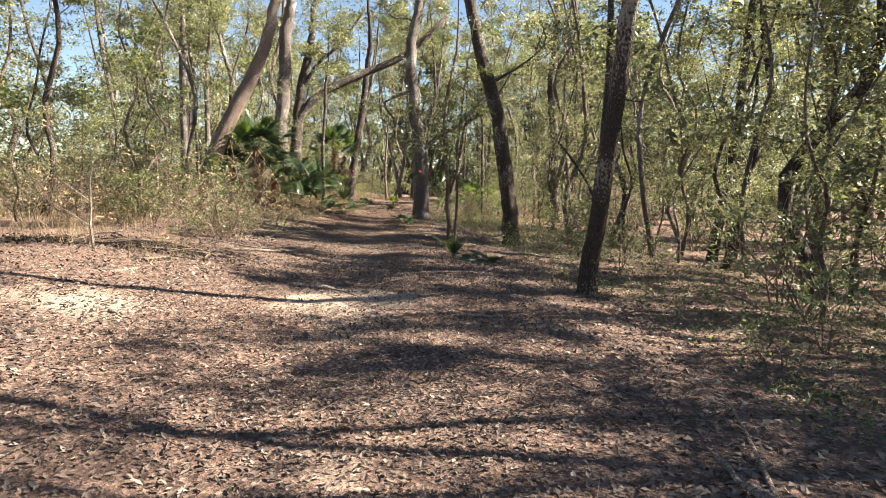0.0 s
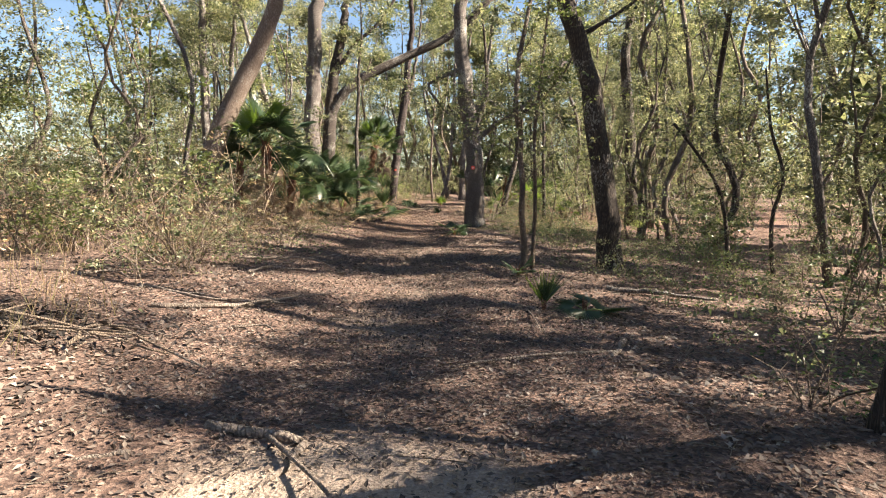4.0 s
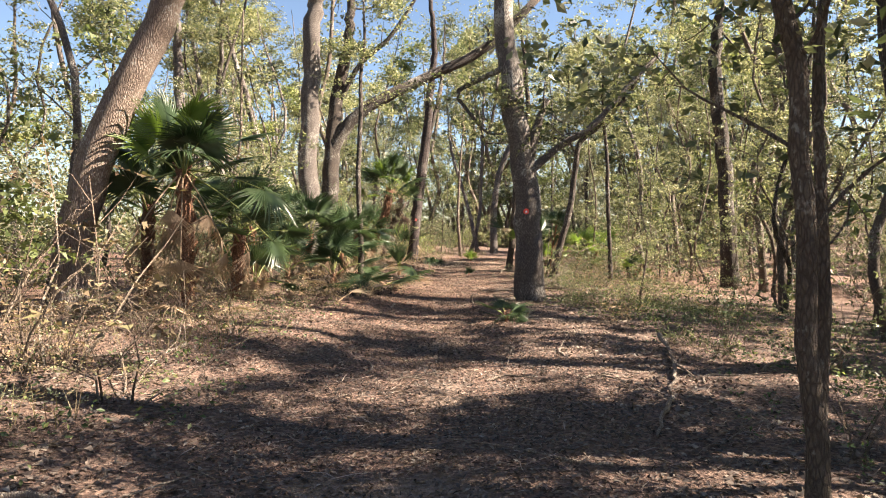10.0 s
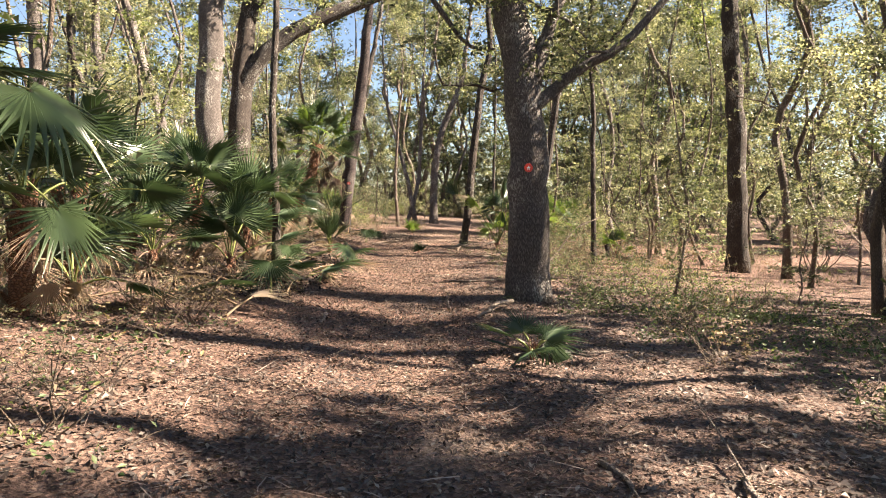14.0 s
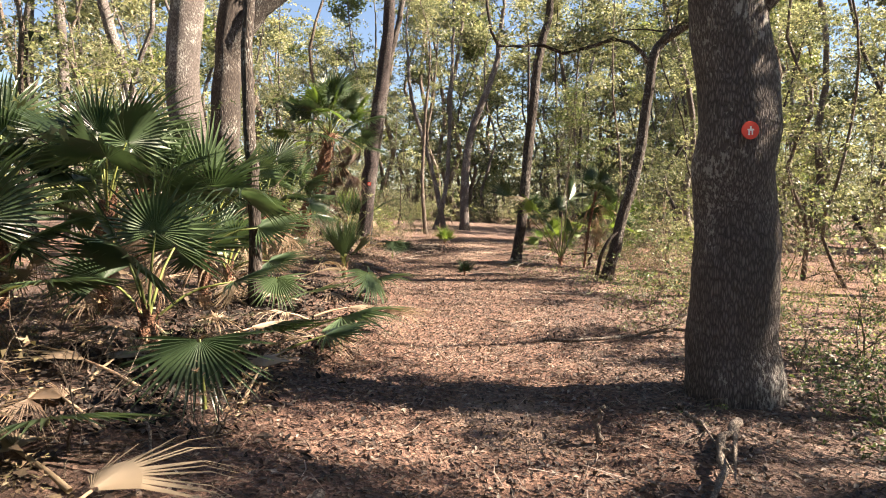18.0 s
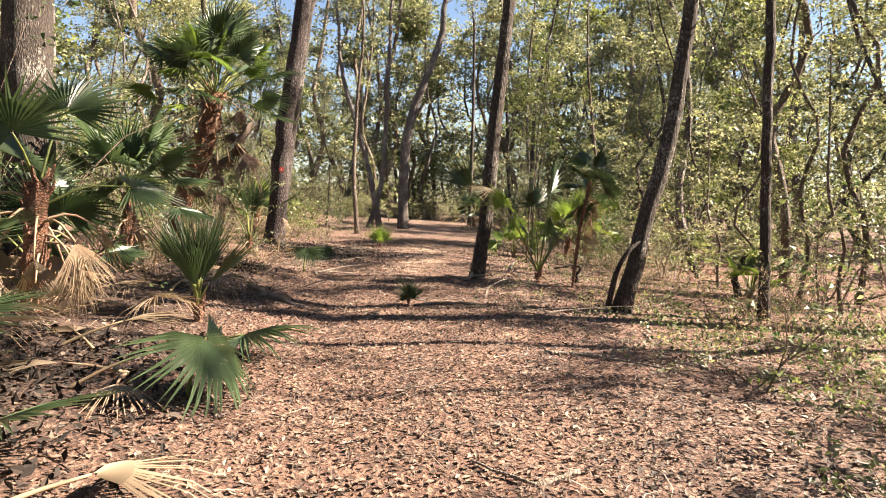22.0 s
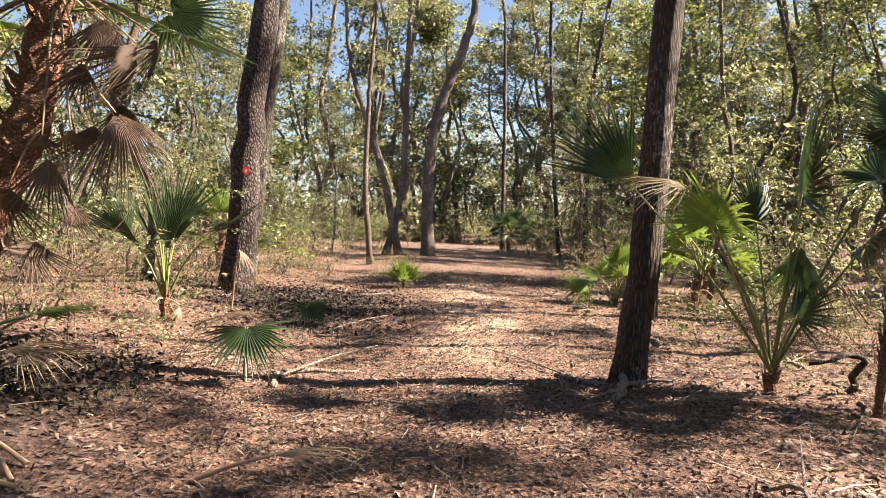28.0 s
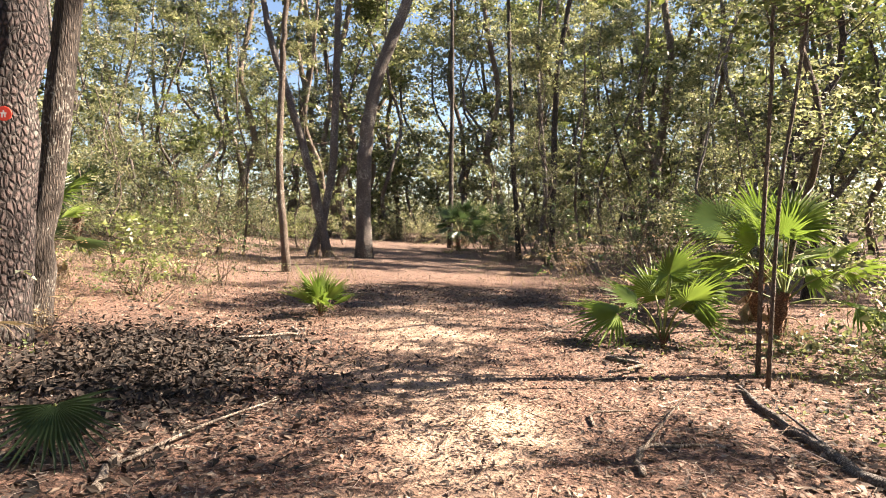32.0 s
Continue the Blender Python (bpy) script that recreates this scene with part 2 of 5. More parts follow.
def mesh_of(name, verts, faces, mat, smooth=True):
    """A mesh from an array of corners and an array of faces that all have as many corners."""
    me = bpy.data.meshes.new(name)
    verts, faces = np.asarray(verts, np.float32), np.asarray(faces, np.int32)
    k = faces.shape[1]
    me.vertices.add(len(verts))
    me.vertices.foreach_set("co", verts.ravel())
    me.loops.add(faces.size)
    me.loops.foreach_set("vertex_index", faces.ravel())
    me.polygons.add(len(faces))
    me.polygons.foreach_set("loop_start", np.arange(0, faces.size, k, dtype=np.int32))
    me.polygons.foreach_set("use_smooth", np.full(len(faces), smooth))
    me.update(calc_edges=True)
    me.validate()
    me.materials.append(mat)
    return me


def part(name, me, parent, label=""):
    ob = new(name, me)
    ob.parent = parent
    return tagged(ob, label)


def thing(name, x, y, label, category, group="", z=None, turn=0.0, kind=""):
    ob = new(name)
    ob.empty_display_size = 0.2
    ob.matrix_basis = pose(x, y, ground_z(x, y) if z is None else z, 0, 0, turn)
    return tagged(ob, label, category, group, kind)


def curve(pts, n):
    """n places along a smooth line through pts (Catmull-Rom)."""
    p = np.asarray(pts, float)
    p = np.vstack([2 * p[0] - p[1], p, 2 * p[-1] - p[-2]])
    out = []
    for s in np.linspace(0, len(p) - 3 - 1e-6, n):
        i, u = int(s), s - int(s)
        a, b, c, d = p[i : i + 4]
        out.append(0.5 * (2 * b + (c - a) * u + (2 * a - 5 * b + 4 * c - d) * u * u + (3 * b - a - 3 * c + d) * u**3))
    return np.array(out)


def tube(pts, radii, sides=8, rough=0.0, seed=0, base=0):
    """Corners and four-cornered faces of a closed tapering tube along pts."""
    pts, radii = np.asarray(pts, float), np.asarray(radii, float)
    tan = np.gradient(pts, axis=0)
    tan /= np.linalg.norm(tan, axis=1)[:, None] + 1e-9
    ref = np.array([1.0, 0, 0]) if abs(tan[0, 0]) < 0.8 else np.array([0, 1.0, 0])
    u = np.cross(tan, ref)
    u /= np.linalg.norm(u, axis=1)[:, None] + 1e-9
    w = np.cross(tan, u)
    a = np.arange(sides) * 2 * math.pi / sides
    r = radii[:, None] * np.ones(sides)
    if rough:
        rng = np.random.RandomState(seed)
        lobes = sum(rng.uniform(0.3, 1) * np.cos(k * a + rng.uniform(0, 6.3)) / k for k in (2, 3, 5))
        r = r * (1 + rough * (0.5 * lobes[None] + rng.uniform(-1, 1, r.shape) * 0.6))
    v = pts[:, None] + r[..., None] * (np.cos(a)[None, :, None] * u[:, None] + np.sin(a)[None, :, None] * w[:, None])
    m = len(pts)
    i, j = np.meshgrid(np.arange(m - 1), np.arange(sides), indexing="ij")
    k = (j + 1) % sides
    f = np.stack([i * sides + j, i * sides + k, (i + 1) * sides + k, (i + 1) * sides + j], -1).reshape(-1, 4)
    v = np.vstack([v.reshape(-1, 3), pts[-1:], pts[:1]])
    tip, last = m * sides, (m - 1) * sides
    cap = [[last + q, last + (q + 1) % sides, last + (q + 2) % sides, tip] for q in range(0, sides - 1, 2)]
    if sides > 6:
        cap += [[(q + 2) % sides, (q + 1) % sides, q, tip + 1] for q in range(0, sides - 1, 2)]
    return v, np.vstack([f, cap]) + base


def joined(tubes):
    vs, fs, base = [], [], 0
    for v, f in tubes:
        vs.append(v)
        fs.append(f + base)
        base += len(v)
    return np.vstack(vs), np.vstack(fs)


def leaves_at(centres, size, rng, flat=0.0, slim=0.42, plain=False):
    """Small creased leaves, one at each place: corners and triangles. plain: without the crease, for far ones."""
    n = len(centres)
    d = rng.normal(size=(n, 3))
    d[:, 2] *= 1 - flat
    d /= np.linalg.norm(d, axis=1)[:, None] + 1e-9
    s = np.cross(d, rng.normal(size=(n, 3)) * (1 - 0.9 * flat) + np.array([0, 0, flat * 3.0]))
    s /= np.linalg.norm(s, axis=1)[:, None] + 1e-9
    up = np.cross(s, d)
    ln = size * rng.uniform(0.6, 1.35, (n, 1))
    c = np.asarray(centres)
    if plain:
        v = np.stack([c - d * ln * 0.5 + s * ln * slim * 0.5, c + d * ln * 0.55, c - d * ln * 0.4 - s * ln * slim * 0.6], 1).reshape(-1, 3)
        return v, np.arange(3 * n).reshape(-1, 3)
    v = np.stack([c - d * ln * 0.5, c + s * ln * slim * 0.5 + up * ln * 0.09, c + d * ln * 0.5, c - s * ln * slim * 0.5 + up * ln * 0.09], 1).reshape(-1, 3)
    b = np.arange(n)[:, None] * 4
    return v, np.hstack([b, b + 1, b + 2, b, b + 2, b + 3]).reshape(-1, 3)


def bough(start, way, length, r, rng, twigs=5, sides=5, droop=0.0, light=False):
    """A limb that wanders out, with twigs: its tubes and the places where leaves hang."""
    way = np.asarray(way, float) / np.linalg.norm(way)
    pts, p, d = [np.array(start, float)], np.array(start, float), way.copy()
    for i in range(5):
        d = d + rng.normal(0, 0.36, 3) + np.array([0, 0, 0.10 - droop])
        d /= np.linalg.norm(d)
        p = p + d * length / 5
        pts.append(p.copy())
    line = curve(pts, 9)
    thin = line[[0, 2, 4, 6, 8]] if light else line
    tubes, tips = [tube(thin, np.linspace(r, r * 0.18, len(thin)), 3 if light else sides)], [line[-1]]
    for k in range(twigs):
        q = line[int(rng.uniform(0.3, 0.97) * 8)]
        t = way * 0.5 + rng.normal(0, 0.75, 3) + np.array([0, 0, 0.15])
        t /= np.linalg.norm(t)
        e = q + t * length * rng.uniform(0.18, 0.42)
        mid = (q + e) / 2 + rng.normal(0, 0.05, 3) * length * 0.4
        if light:
            tubes.append(tube([q, mid, e], [r * 0.36, r * 0.2, r * 0.07], 3))
        else:
            tubes.append(tube(curve([q, mid, e], 5), np.linspace(r * 0.32, r * 0.07, 5), 4))
        tips += [e, mid]
    return tubes, tips


def crown_mesh(tips, per_tip, spread, size, mat, rng, name="crown", slim=0.5, plain=False):
    """Foliage in flat sprays round the twigs' ends, heavy on some and thin on others, so that gaps stay open."""
    tips = np.asarray(tips)
    load = np.repeat(rng.gamma(2.2, 1 / 2.2, len(tips) // 6 + 1), 6)[: len(tips)] * rng.gamma(1.4, 1 / 1.4, len(tips))
    count = rng.poisson(load * per_tip / 12.0)
    c = np.repeat(tips, count, 0)
    c = c + rng.normal(0, 1, c.shape) * spread * np.array([1, 1, 0.5])
    a = rng.uniform(0, 2 * math.pi, len(c))
    along = np.stack([np.cos(a), np.sin(a), rng.normal(-0.1, 0.3, len(c))], 1)
    across = np.stack([-np.sin(a), np.cos(a), rng.normal(0, 0.25, len(c))], 1)
    c, along, across = (np.repeat(q, 12, 0) for q in (c, along, across))
    u, w = rng.uniform(-1, 1, (len(c), 1)), rng.uniform(-1, 1, (len(c), 1))
    c = c + along * u * size * 2.5 + across * w * size * 1.3 * (1 - 0.5 * np.abs(u)) + rng.normal(0, 0.35 * size, c.shape)
    return mesh_of(name, *leaves_at(c, size, rng, 0.4, slim, plain), mat, False)


def tree(name, label, line, r0, r1, bark_mat, seed, limbs=(), boughs=6, bough_len=2.4, low=0.45, leaf_mat=None, per_tip=64, leaf_size=0.092, spread=0.34, top=0.0, joined_limbs=False, sides=14, group="", at=None, flare=0.3, rough=0.10, bough_r=0.28, category="tree", plain=False, twigs=5):
    """A tree along a line of places (its first is the foot). limbs: own lines with their two radii. top: height to which the trunk goes on."""
    rng = np.random.RandomState(seed)
    pts = np.asarray(line, float)
    foot = pts[0].copy()
    root = thing(name, foot[0], foot[1], label, category, group, z=foot[2])
    pts = pts - foot
    pts[0, 2] -= 0.12
    seen = len(pts)
    if top > pts[-1, 2] + 0.5:
        d = pts[-1] - pts[-2]
        d /= np.linalg.norm(d)
        p = pts[-1]
        while p[2] < top:
            d = d + rng.normal(0, 0.10, 3) + np.array([0, 0, 0.25])
            d /= np.linalg.norm(d)
            p = p + d * 1.2
            pts = np.vstack([pts, p])
    m = max(14, int(pts[-1, 2] * (3.0 if sides > 8 else 1.6)))
    c = curve(pts, m)
    c[2:, :2] += rng.normal(0, r0 * 0.09, (m - 2, 2))
    s = np.linspace(0, 1, m)
    rad = r0 + (r1 - r0) * np.clip(c[:, 2] / max(0.5, (line[-1][2] - line[0][2])), 0, 1.0)
    if len(pts) > seen:
        over = c[:, 2] > line[-1][2] - line[0][2]
        rad = np.where(over, r1 * (1 - 0.8 * (c[:, 2] - (line[-1][2] - line[0][2])) / max(0.5, top - (line[-1][2] - line[0][2]) + 1)), rad)
    rad = np.maximum(rad, 0.012) * (1 + flare * np.exp(-np.maximum(c[:, 2], 0) / (0.9 * r0 + 0.12)))
    part("trunk", mesh_of("trunk", *tube(c, rad, sides, rough, seed), bark_mat), root)
    tips, tubes = [], []
    for pl, ra, rb in limbs:
        q = curve(np.asarray(pl, float) - foot, 12)
        mine = [tube(q, np.linspace(ra, rb, 12), 9, 0.12, seed)]
        for k in range(4 if q[-1][2] > 2 else 0):
            s0 = q[int(rng.uniform(0.45, 1.0) * 11)]
            tt, tp = bough(s0, rng.normal(0, 1, 3) + np.array([0, 0, 0.4]), 1.1, rb * 0.5, rng, 3, 4)
            mine += tt
            tips += tp
        part("limb", mesh_of("limb", *joined(mine), bark_mat), root)
    for k in range(boughs):
        f = low + (1 - low) * (k + rng.uniform(0, 0.9)) / max(1, boughs)
        i = min(m - 1, int(f * (m - 1)))
        az = k * 2.4 + rng.uniform(-0.6, 0.6)
        w = np.array([math.cos(az), math.sin(az), rng.uniform(0.1, 0.8)])
        tt, tp = bough(c[i], w, bough_len * rng.uniform(0.6, 1.2) * (1.15 - 0.5 * f), max(0.008, rad[i] * bough_r), rng, twigs, light=sides <= 8)
        tips += tp
        if joined_limbs:
            tubes += tt
        else:
            part("limb", mesh_of("limb", *joined(tt), bark_mat), root)
    if tubes:
        tagged(part("twig_mass", mesh_of("twig_mass", *joined(tubes), bark_mat), root), kind="stuff")
    if leaf_mat is not None and tips:
        part("crown", crown_mesh(tips + [c[-1]], per_tip, spread, leaf_size, leaf_mat, rng, slim=0.8 if leaf_size > 0.15 else 0.56, plain=plain), root)
    return root


def on_ground(*pts):
    """The same line with its foot on the ground."""
    pts = [list(p) for p in pts]
    pts[0][2] = ground_z(pts[0][0], pts[0][1])
    return pts


# ---- ground ----
def axis_steps(lo, hi, step, far):
    near = np.arange(lo, hi + step / 2, step)
    grow = np.cumsum(step * 1.35 ** np.arange(1, 26))
    grow = grow[grow < far]
    return np.concatenate([lo - grow[::-1], near, hi + grow])


def build_ground():
    xs, ys = axis_steps(-8, 9, 0.2, 420), axis_steps(-2, 62, 0.2, 420)
    gx, gy = np.meshgrid(xs, ys)
    verts = [(x, y, ground_z(x, y)) for x, y in zip(gx.ravel(), gy.ravel())]
    w = len(xs)
    i, j = np.meshgrid(np.arange(len(ys) - 1), np.arange(w - 1), indexing="ij")
    f = np.stack([i * w + j, i * w + j + 1, (i + 1) * w + j + 1, (i + 1) * w + j], -1).reshape(-1, 4)
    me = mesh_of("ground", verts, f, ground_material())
    bare, humus = np.zeros(len(verts)), np.zeros(len(verts))
    for k, (x, y, z) in enumerate(verts):
        d = abs(x - path_x(y))
        bare[k] = 0.36 * math.exp(-((d / 0.9) ** 2)) * (0.8 if y < 30 else 0.6) + 0.52 * math.exp(-(((x + 0.7) / 1.35) ** 2) - ((y - 8.2) / 0.75) ** 2) + 0.42 * math.exp(-(((x + 3.2) / 1.4) ** 2) - ((y - 6.6) / 0.9) ** 2) + 0.3 * math.exp(-(((x - 1.5) / 2.0) ** 2) - ((y - 49) / 6.0) ** 2)
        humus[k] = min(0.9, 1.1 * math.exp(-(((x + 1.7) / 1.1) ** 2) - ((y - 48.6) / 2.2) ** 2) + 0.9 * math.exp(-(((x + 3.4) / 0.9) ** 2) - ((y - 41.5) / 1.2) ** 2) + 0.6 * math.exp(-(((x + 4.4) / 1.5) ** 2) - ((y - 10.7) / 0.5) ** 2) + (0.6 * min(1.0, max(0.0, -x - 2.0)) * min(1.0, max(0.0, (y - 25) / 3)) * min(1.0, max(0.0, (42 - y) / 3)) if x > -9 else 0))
    needles = np.clip((np.array(verts)[:, 1] - np.where(np.array(verts)[:, 0] > 0.6, 28, 19)) / 9, 0, 1) * np.clip((64 - np.array(verts)[:, 1]) / 10, 0, 1)
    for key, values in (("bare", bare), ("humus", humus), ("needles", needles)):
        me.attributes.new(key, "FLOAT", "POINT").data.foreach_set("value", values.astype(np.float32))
    tagged(new("ground", me), "flat woodland ground of brown leaf litter over pale sand", "ground", kind="structure")


build_ground()

# ---- the trees along the way ----
tree("oak_tree", "leaning dark oak at the edge of the trail, sunlit flank", on_ground((2.92, 9.35, 0), (2.9, 9.1, 0.6), (2.88, 8.8, 1.2), (2.82, 8.1, 2.75), (2.8, 7.7, 3.8)), 0.128, 0.1, BARK_DARK, 1,
     limbs=[([(2.86, 8.7, 1.5), (2.95, 8.95, 2.3), (3.02, 9.1, 3.3), (3.0, 9.2, 5.0)], 0.07, 0.035)], boughs=7, low=0.72, leaf_mat=LEAF_OAK, top=9.5, per_tip=44)
tree("oak_tree", "tall dark curved oak with ridged bark beside the trail", on_ground((3.4, 17.95, 0), (3.3, 17.9, 0.9), (3.16, 17.9, 1.96), (2.82, 17.9, 3.6), (2.36, 17.9, 5.1), (2.1, 17.9, 6.2)), 0.225, 0.16, BARK_DARK, 2,
     boughs=9, low=0.35, leaf_mat=LEAF_OAK, top=11)
tree("young_oak", "slim crooked young tree beside the trail", on_ground((1.48, 16.35, 0), (1.5, 16.35, 0.5), (1.43, 16.35, 1.0), (1.46, 16.35, 1.5), (1.41, 16.35, 1.94), (1.4, 16.35, 2.4), (1.31, 16.35, 2.75), (1.36, 16.3, 3.6)), 0.054, 0.04, BARK_THIN, 3,
     boughs=9, low=0.3, bough_len=1.3, leaf_mat=LEAF_OAK, top=6.0, per_tip=20, leaf_size=0.075)
tree("sapling", "thin upright sapling beside the young oak", on_ground((1.68, 16.7, 0), (1.72, 16.7, 1.13), (1.69, 16.7, 2.39), (1.78, 16.7, 3.3)), 0.035, 0.025, BARK_THIN, 4, boughs=8, low=0.25, bough_len=1.1, leaf_mat=LEAF_FRESH, top=5.5, per_tip=14, leaf_size=0.075, flare=0.2)
tree("oak_tree", "pale leaning oak with thick scaly trunk in the brush", on_ground((-6.15, 22.9, 0), (-6.1, 22.9, 1.64), (-5.72, 22.9, 2.9), (-5.06, 22.9, 4.24), (-4.54, 22.9, 5.28)), 0.29, 0.22, BARK_PALE, 5, boughs=6, low=0.72, leaf_mat=LEAF_OAK, top=11.5)
tree("oak_tree", "large grey oak with a red trail disc on its trunk", on_ground((1.41, 28.95, 0), (1.39, 28.95, 1.0), (1.37, 28.95, 2.03), (1.24, 28.95, 3.51), (1.03, 28.95, 4.98), (0.8, 28.95, 7.24), (1.0, 28.95, 8.46)), 0.345, 0.2, BARK_OAK, 6,
     limbs=[([(1.45, 28.8, 3.1), (1.8, 28.95, 3.4), (2.26, 29.0, 3.77), (2.93, 29.0, 4.14), (3.8, 29.0, 5.1), (4.6, 29.1, 5.9)], 0.1, 0.05),
            ([(1.35, 28.8, 3.0), (1.5, 28.88, 3.74), (1.71, 28.9, 4.44), (1.86, 28.9, 4.8)], 0.13, 0.07),
            ([(0.95, 28.8, 5.6), (0.2, 29.0, 5.3), (-0.3, 29.0, 5.0), (0.05, 29.0, 4.45), (0.4, 29.0, 4.05), (0.8, 29.0, 4.0)], 0.07, 0.02)],
     boughs=9, low=0.55, bough_len=3.4, leaf_mat=LEAF_OAK, top=13, sides=24, flare=0.16, rough=0.05)
tree("oak_tree", "tall straight grey oak among the palmettos", on_ground((-6.4, 39.5, 0), (-6.4, 39.5, 3.26), (-6.27, 39.5, 7.15), (-6.09, 39.5, 10.4)), 0.42, 0.34, BARK_OAK, 7, boughs=8, low=0.6, bough_len=3.6, leaf_mat=LEAF_OAK, top=15, per_tip=40, leaf_size=0.12)
tree("oak_tree", "old oak with one huge limb arching over the trail", on_ground((-5.75, 40.3, 0), (-5.62, 40, 3.27), (-5.45, 40, 6.14), (-4.95, 40, 8.76)), 0.4, 0.24, BARK_DARK, 8,
     limbs=[([(-5.6, 40, 4.6), (-5.3, 40, 5.56), (-4.2, 40, 6.78), (-2.0, 40.4, 7.98), (0.5, 40.8, 9.2), (1.9, 41, 10.4), (3.3, 41.2, 11.8)], 0.3, 0.16),
            ([(-5.3, 40, 7.0), (-4.2, 39.6, 8.6), (-3.0, 39.5, 9.6), (-1.6, 39.4, 11.6)], 0.13, 0.06)],
     boughs=8, low=0.6, bough_len=3.6, leaf_mat=LEAF_OAK, top=14, per_tip=40, leaf_size=0.12)
tree("pine_tree", "tall pine with plated bark and a red trail disc", on_ground((-2.95, 49.1, 0), (-2.76, 49.1, 2.13), (-2.55, 49.1, 4.25), (-2.13, 49.1, 6.75), (-1.8, 49.1, 9.6)), 0.27, 0.2, BARK_PINE, 9, boughs=7, low=0.75, bough_len=3, leaf_mat=LEAF_OAK, top=17, sides=20)
tree("oak_tree", "dark thinner trunk standing close behind the pine", on_ground((-2.95, 50.1, 0), (-2.72, 50, 1.91), (-2.36, 50, 4.46), (-2.0, 50, 7)), 0.16, 0.13, BARK_DARK, 10, boughs=6, low=0.65, leaf_mat=LEAF_OAK, top=13)
tree("oak_tree", "slightly leaning oak by the trail, split base", on_ground((1.86, 42.6, 0), (2.05, 42.6, 1.32), (2.2, 42.6, 3.0), (2.42, 42.6, 5.0), (2.52, 42.6, 5.9)), 0.15, 0.125, BARK_BROWN, 11, boughs=5, low=0.72, leaf_mat=LEAF_OAK, top=12, rough=0.16)
tree("oak_tree", "crooked leaning oak on the trail's edge", on_ground((3.25, 38.5, 0), (3.58, 38.5, 1.1), (3.97, 38.5, 2.51), (4.24, 38.5, 4.5), (4.45, 38.5, 5.2), (5.17, 38.5, 5.75)), 0.13, 0.1, BARK_DARK, 12,
     limbs=[([(3.05, 38.45, 0.0), (3.14, 38.4, 0.5), (3.3, 38.4, 0.8), (3.5, 38.42, 0.98)], 0.045, 0.03), ([(4.23, 38.5, 4.7), (3.9, 38.5, 5.15), (3.29, 38.5, 5.3), (2.42, 38.6, 4.99), (1.67, 38.5, 5.17), (0.83, 38.5, 5.1), (0.6, 38.5, 5.6), (0.5, 38.5, 6.4)], 0.055, 0.03)], boughs=7, low=0.5, leaf_mat=LEAF_OAK, top=8.5)
tree("young_oak", "straight thin dark trunk in low green growth", on_ground((5.45, 38.2, 0), (5.4, 38.2, 1.56), (5.36, 38.2, 3.0), (5.34, 38.2, 4.5)), 0.085, 0.07, BARK_DARK, 13, boughs=7, low=0.5, leaf_mat=LEAF_OAK, top=9)
tree("oak_tree", "dark upright oak standing in the green understory", on_ground((9.6, 37.3, 0), (9.43, 37.3, 3.32), (9.18, 37.3, 6), (9.08, 37.3, 7.7)), 0.3, 0.22, BARK_DARK, 14, boughs=8, low=0.5, bough_len=3, leaf_mat=LEAF_OAK, top=13)
tree("oak_tree", "thin leaning tree in the shaded thicket", on_ground((8.87, 17.3, 0), (9.33, 17.3, 2.89), (9.53, 17.3, 5.74), (9.62, 17.3, 6.7)), 0.14, 0.1, BARK_DARK, 15, boughs=7, low=0.45, leaf_mat=LEAF_OAK, top=10)
tree("oak_tree", "crooked forked tree in the shaded thicket", on_ground((9.4, 17.3, 0), (9.85, 17.3, 2.29), (10.3, 17.3, 3.9), (9.95, 17.3, 5.76)), 0.14, 0.09, BARK_DARK, 16, boughs=7, low=0.45, leaf_mat=LEAF_OAK, top=9)
tree("young_oak", "thin crooked trunk in dry undergrowth", on_ground((-0.27, 60, 0), (-0.43, 60, 2.86), (-0.32, 60, 5.42)), 0.11, 0.08, BARK_THIN, 17, boughs=6, low=0.5, leaf_mat=LEAF_OLIVE, top=13)
tree("oak_tree", "oak trunk leaning over another far along the trail", on_ground((1.13, 66, 0), (0.61, 66, 2.74), (-0.05, 66, 5.35), (-0.61, 66, 7.2)), 0.17, 0.12, BARK_OAK, 18, boughs=7, low=0.5, leaf_mat=LEAF_OLIVE, top=16, leaf_size=0.13)
tree("oak_tree", "upright oak trunk crossing a leaning one", on_ground((0.49, 66.2, 0), (1.22, 66.2, 2.74), (1.45, 66.2, 6), (1.59, 66.2, 9.5)), 0.16, 0.11, BARK_OAK, 19, boughs=7, low=0.5, leaf_mat=LEAF_OLIVE, top=17, leaf_size=0.13)
tree("oak_tree", "stout oak at the bend of the trail", on_ground((2.4, 66, 0), (2.46, 66, 3.79), (2.9, 66, 6.47), (4.07, 66, 9.6)), 0.3, 0.2, BARK_OAK, 20, boughs=8, low=0.5, bough_len=3, leaf_mat=LEAF_OLIVE, top=18, leaf_size=0.13)
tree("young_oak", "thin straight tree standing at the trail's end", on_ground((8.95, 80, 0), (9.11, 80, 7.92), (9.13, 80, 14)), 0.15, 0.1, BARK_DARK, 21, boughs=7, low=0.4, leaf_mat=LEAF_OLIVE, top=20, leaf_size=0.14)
tree("young_oak", "thin dark tree near the far palms", on_ground((9.46, 69, 0), (9.12, 69, 6.13), (8.99, 69, 11)), 0.11, 0.08, BARK_DARK, 22, boughs=7, low=0.4, leaf_mat=LEAF_OLIVE, top=17, leaf_size=0.14)
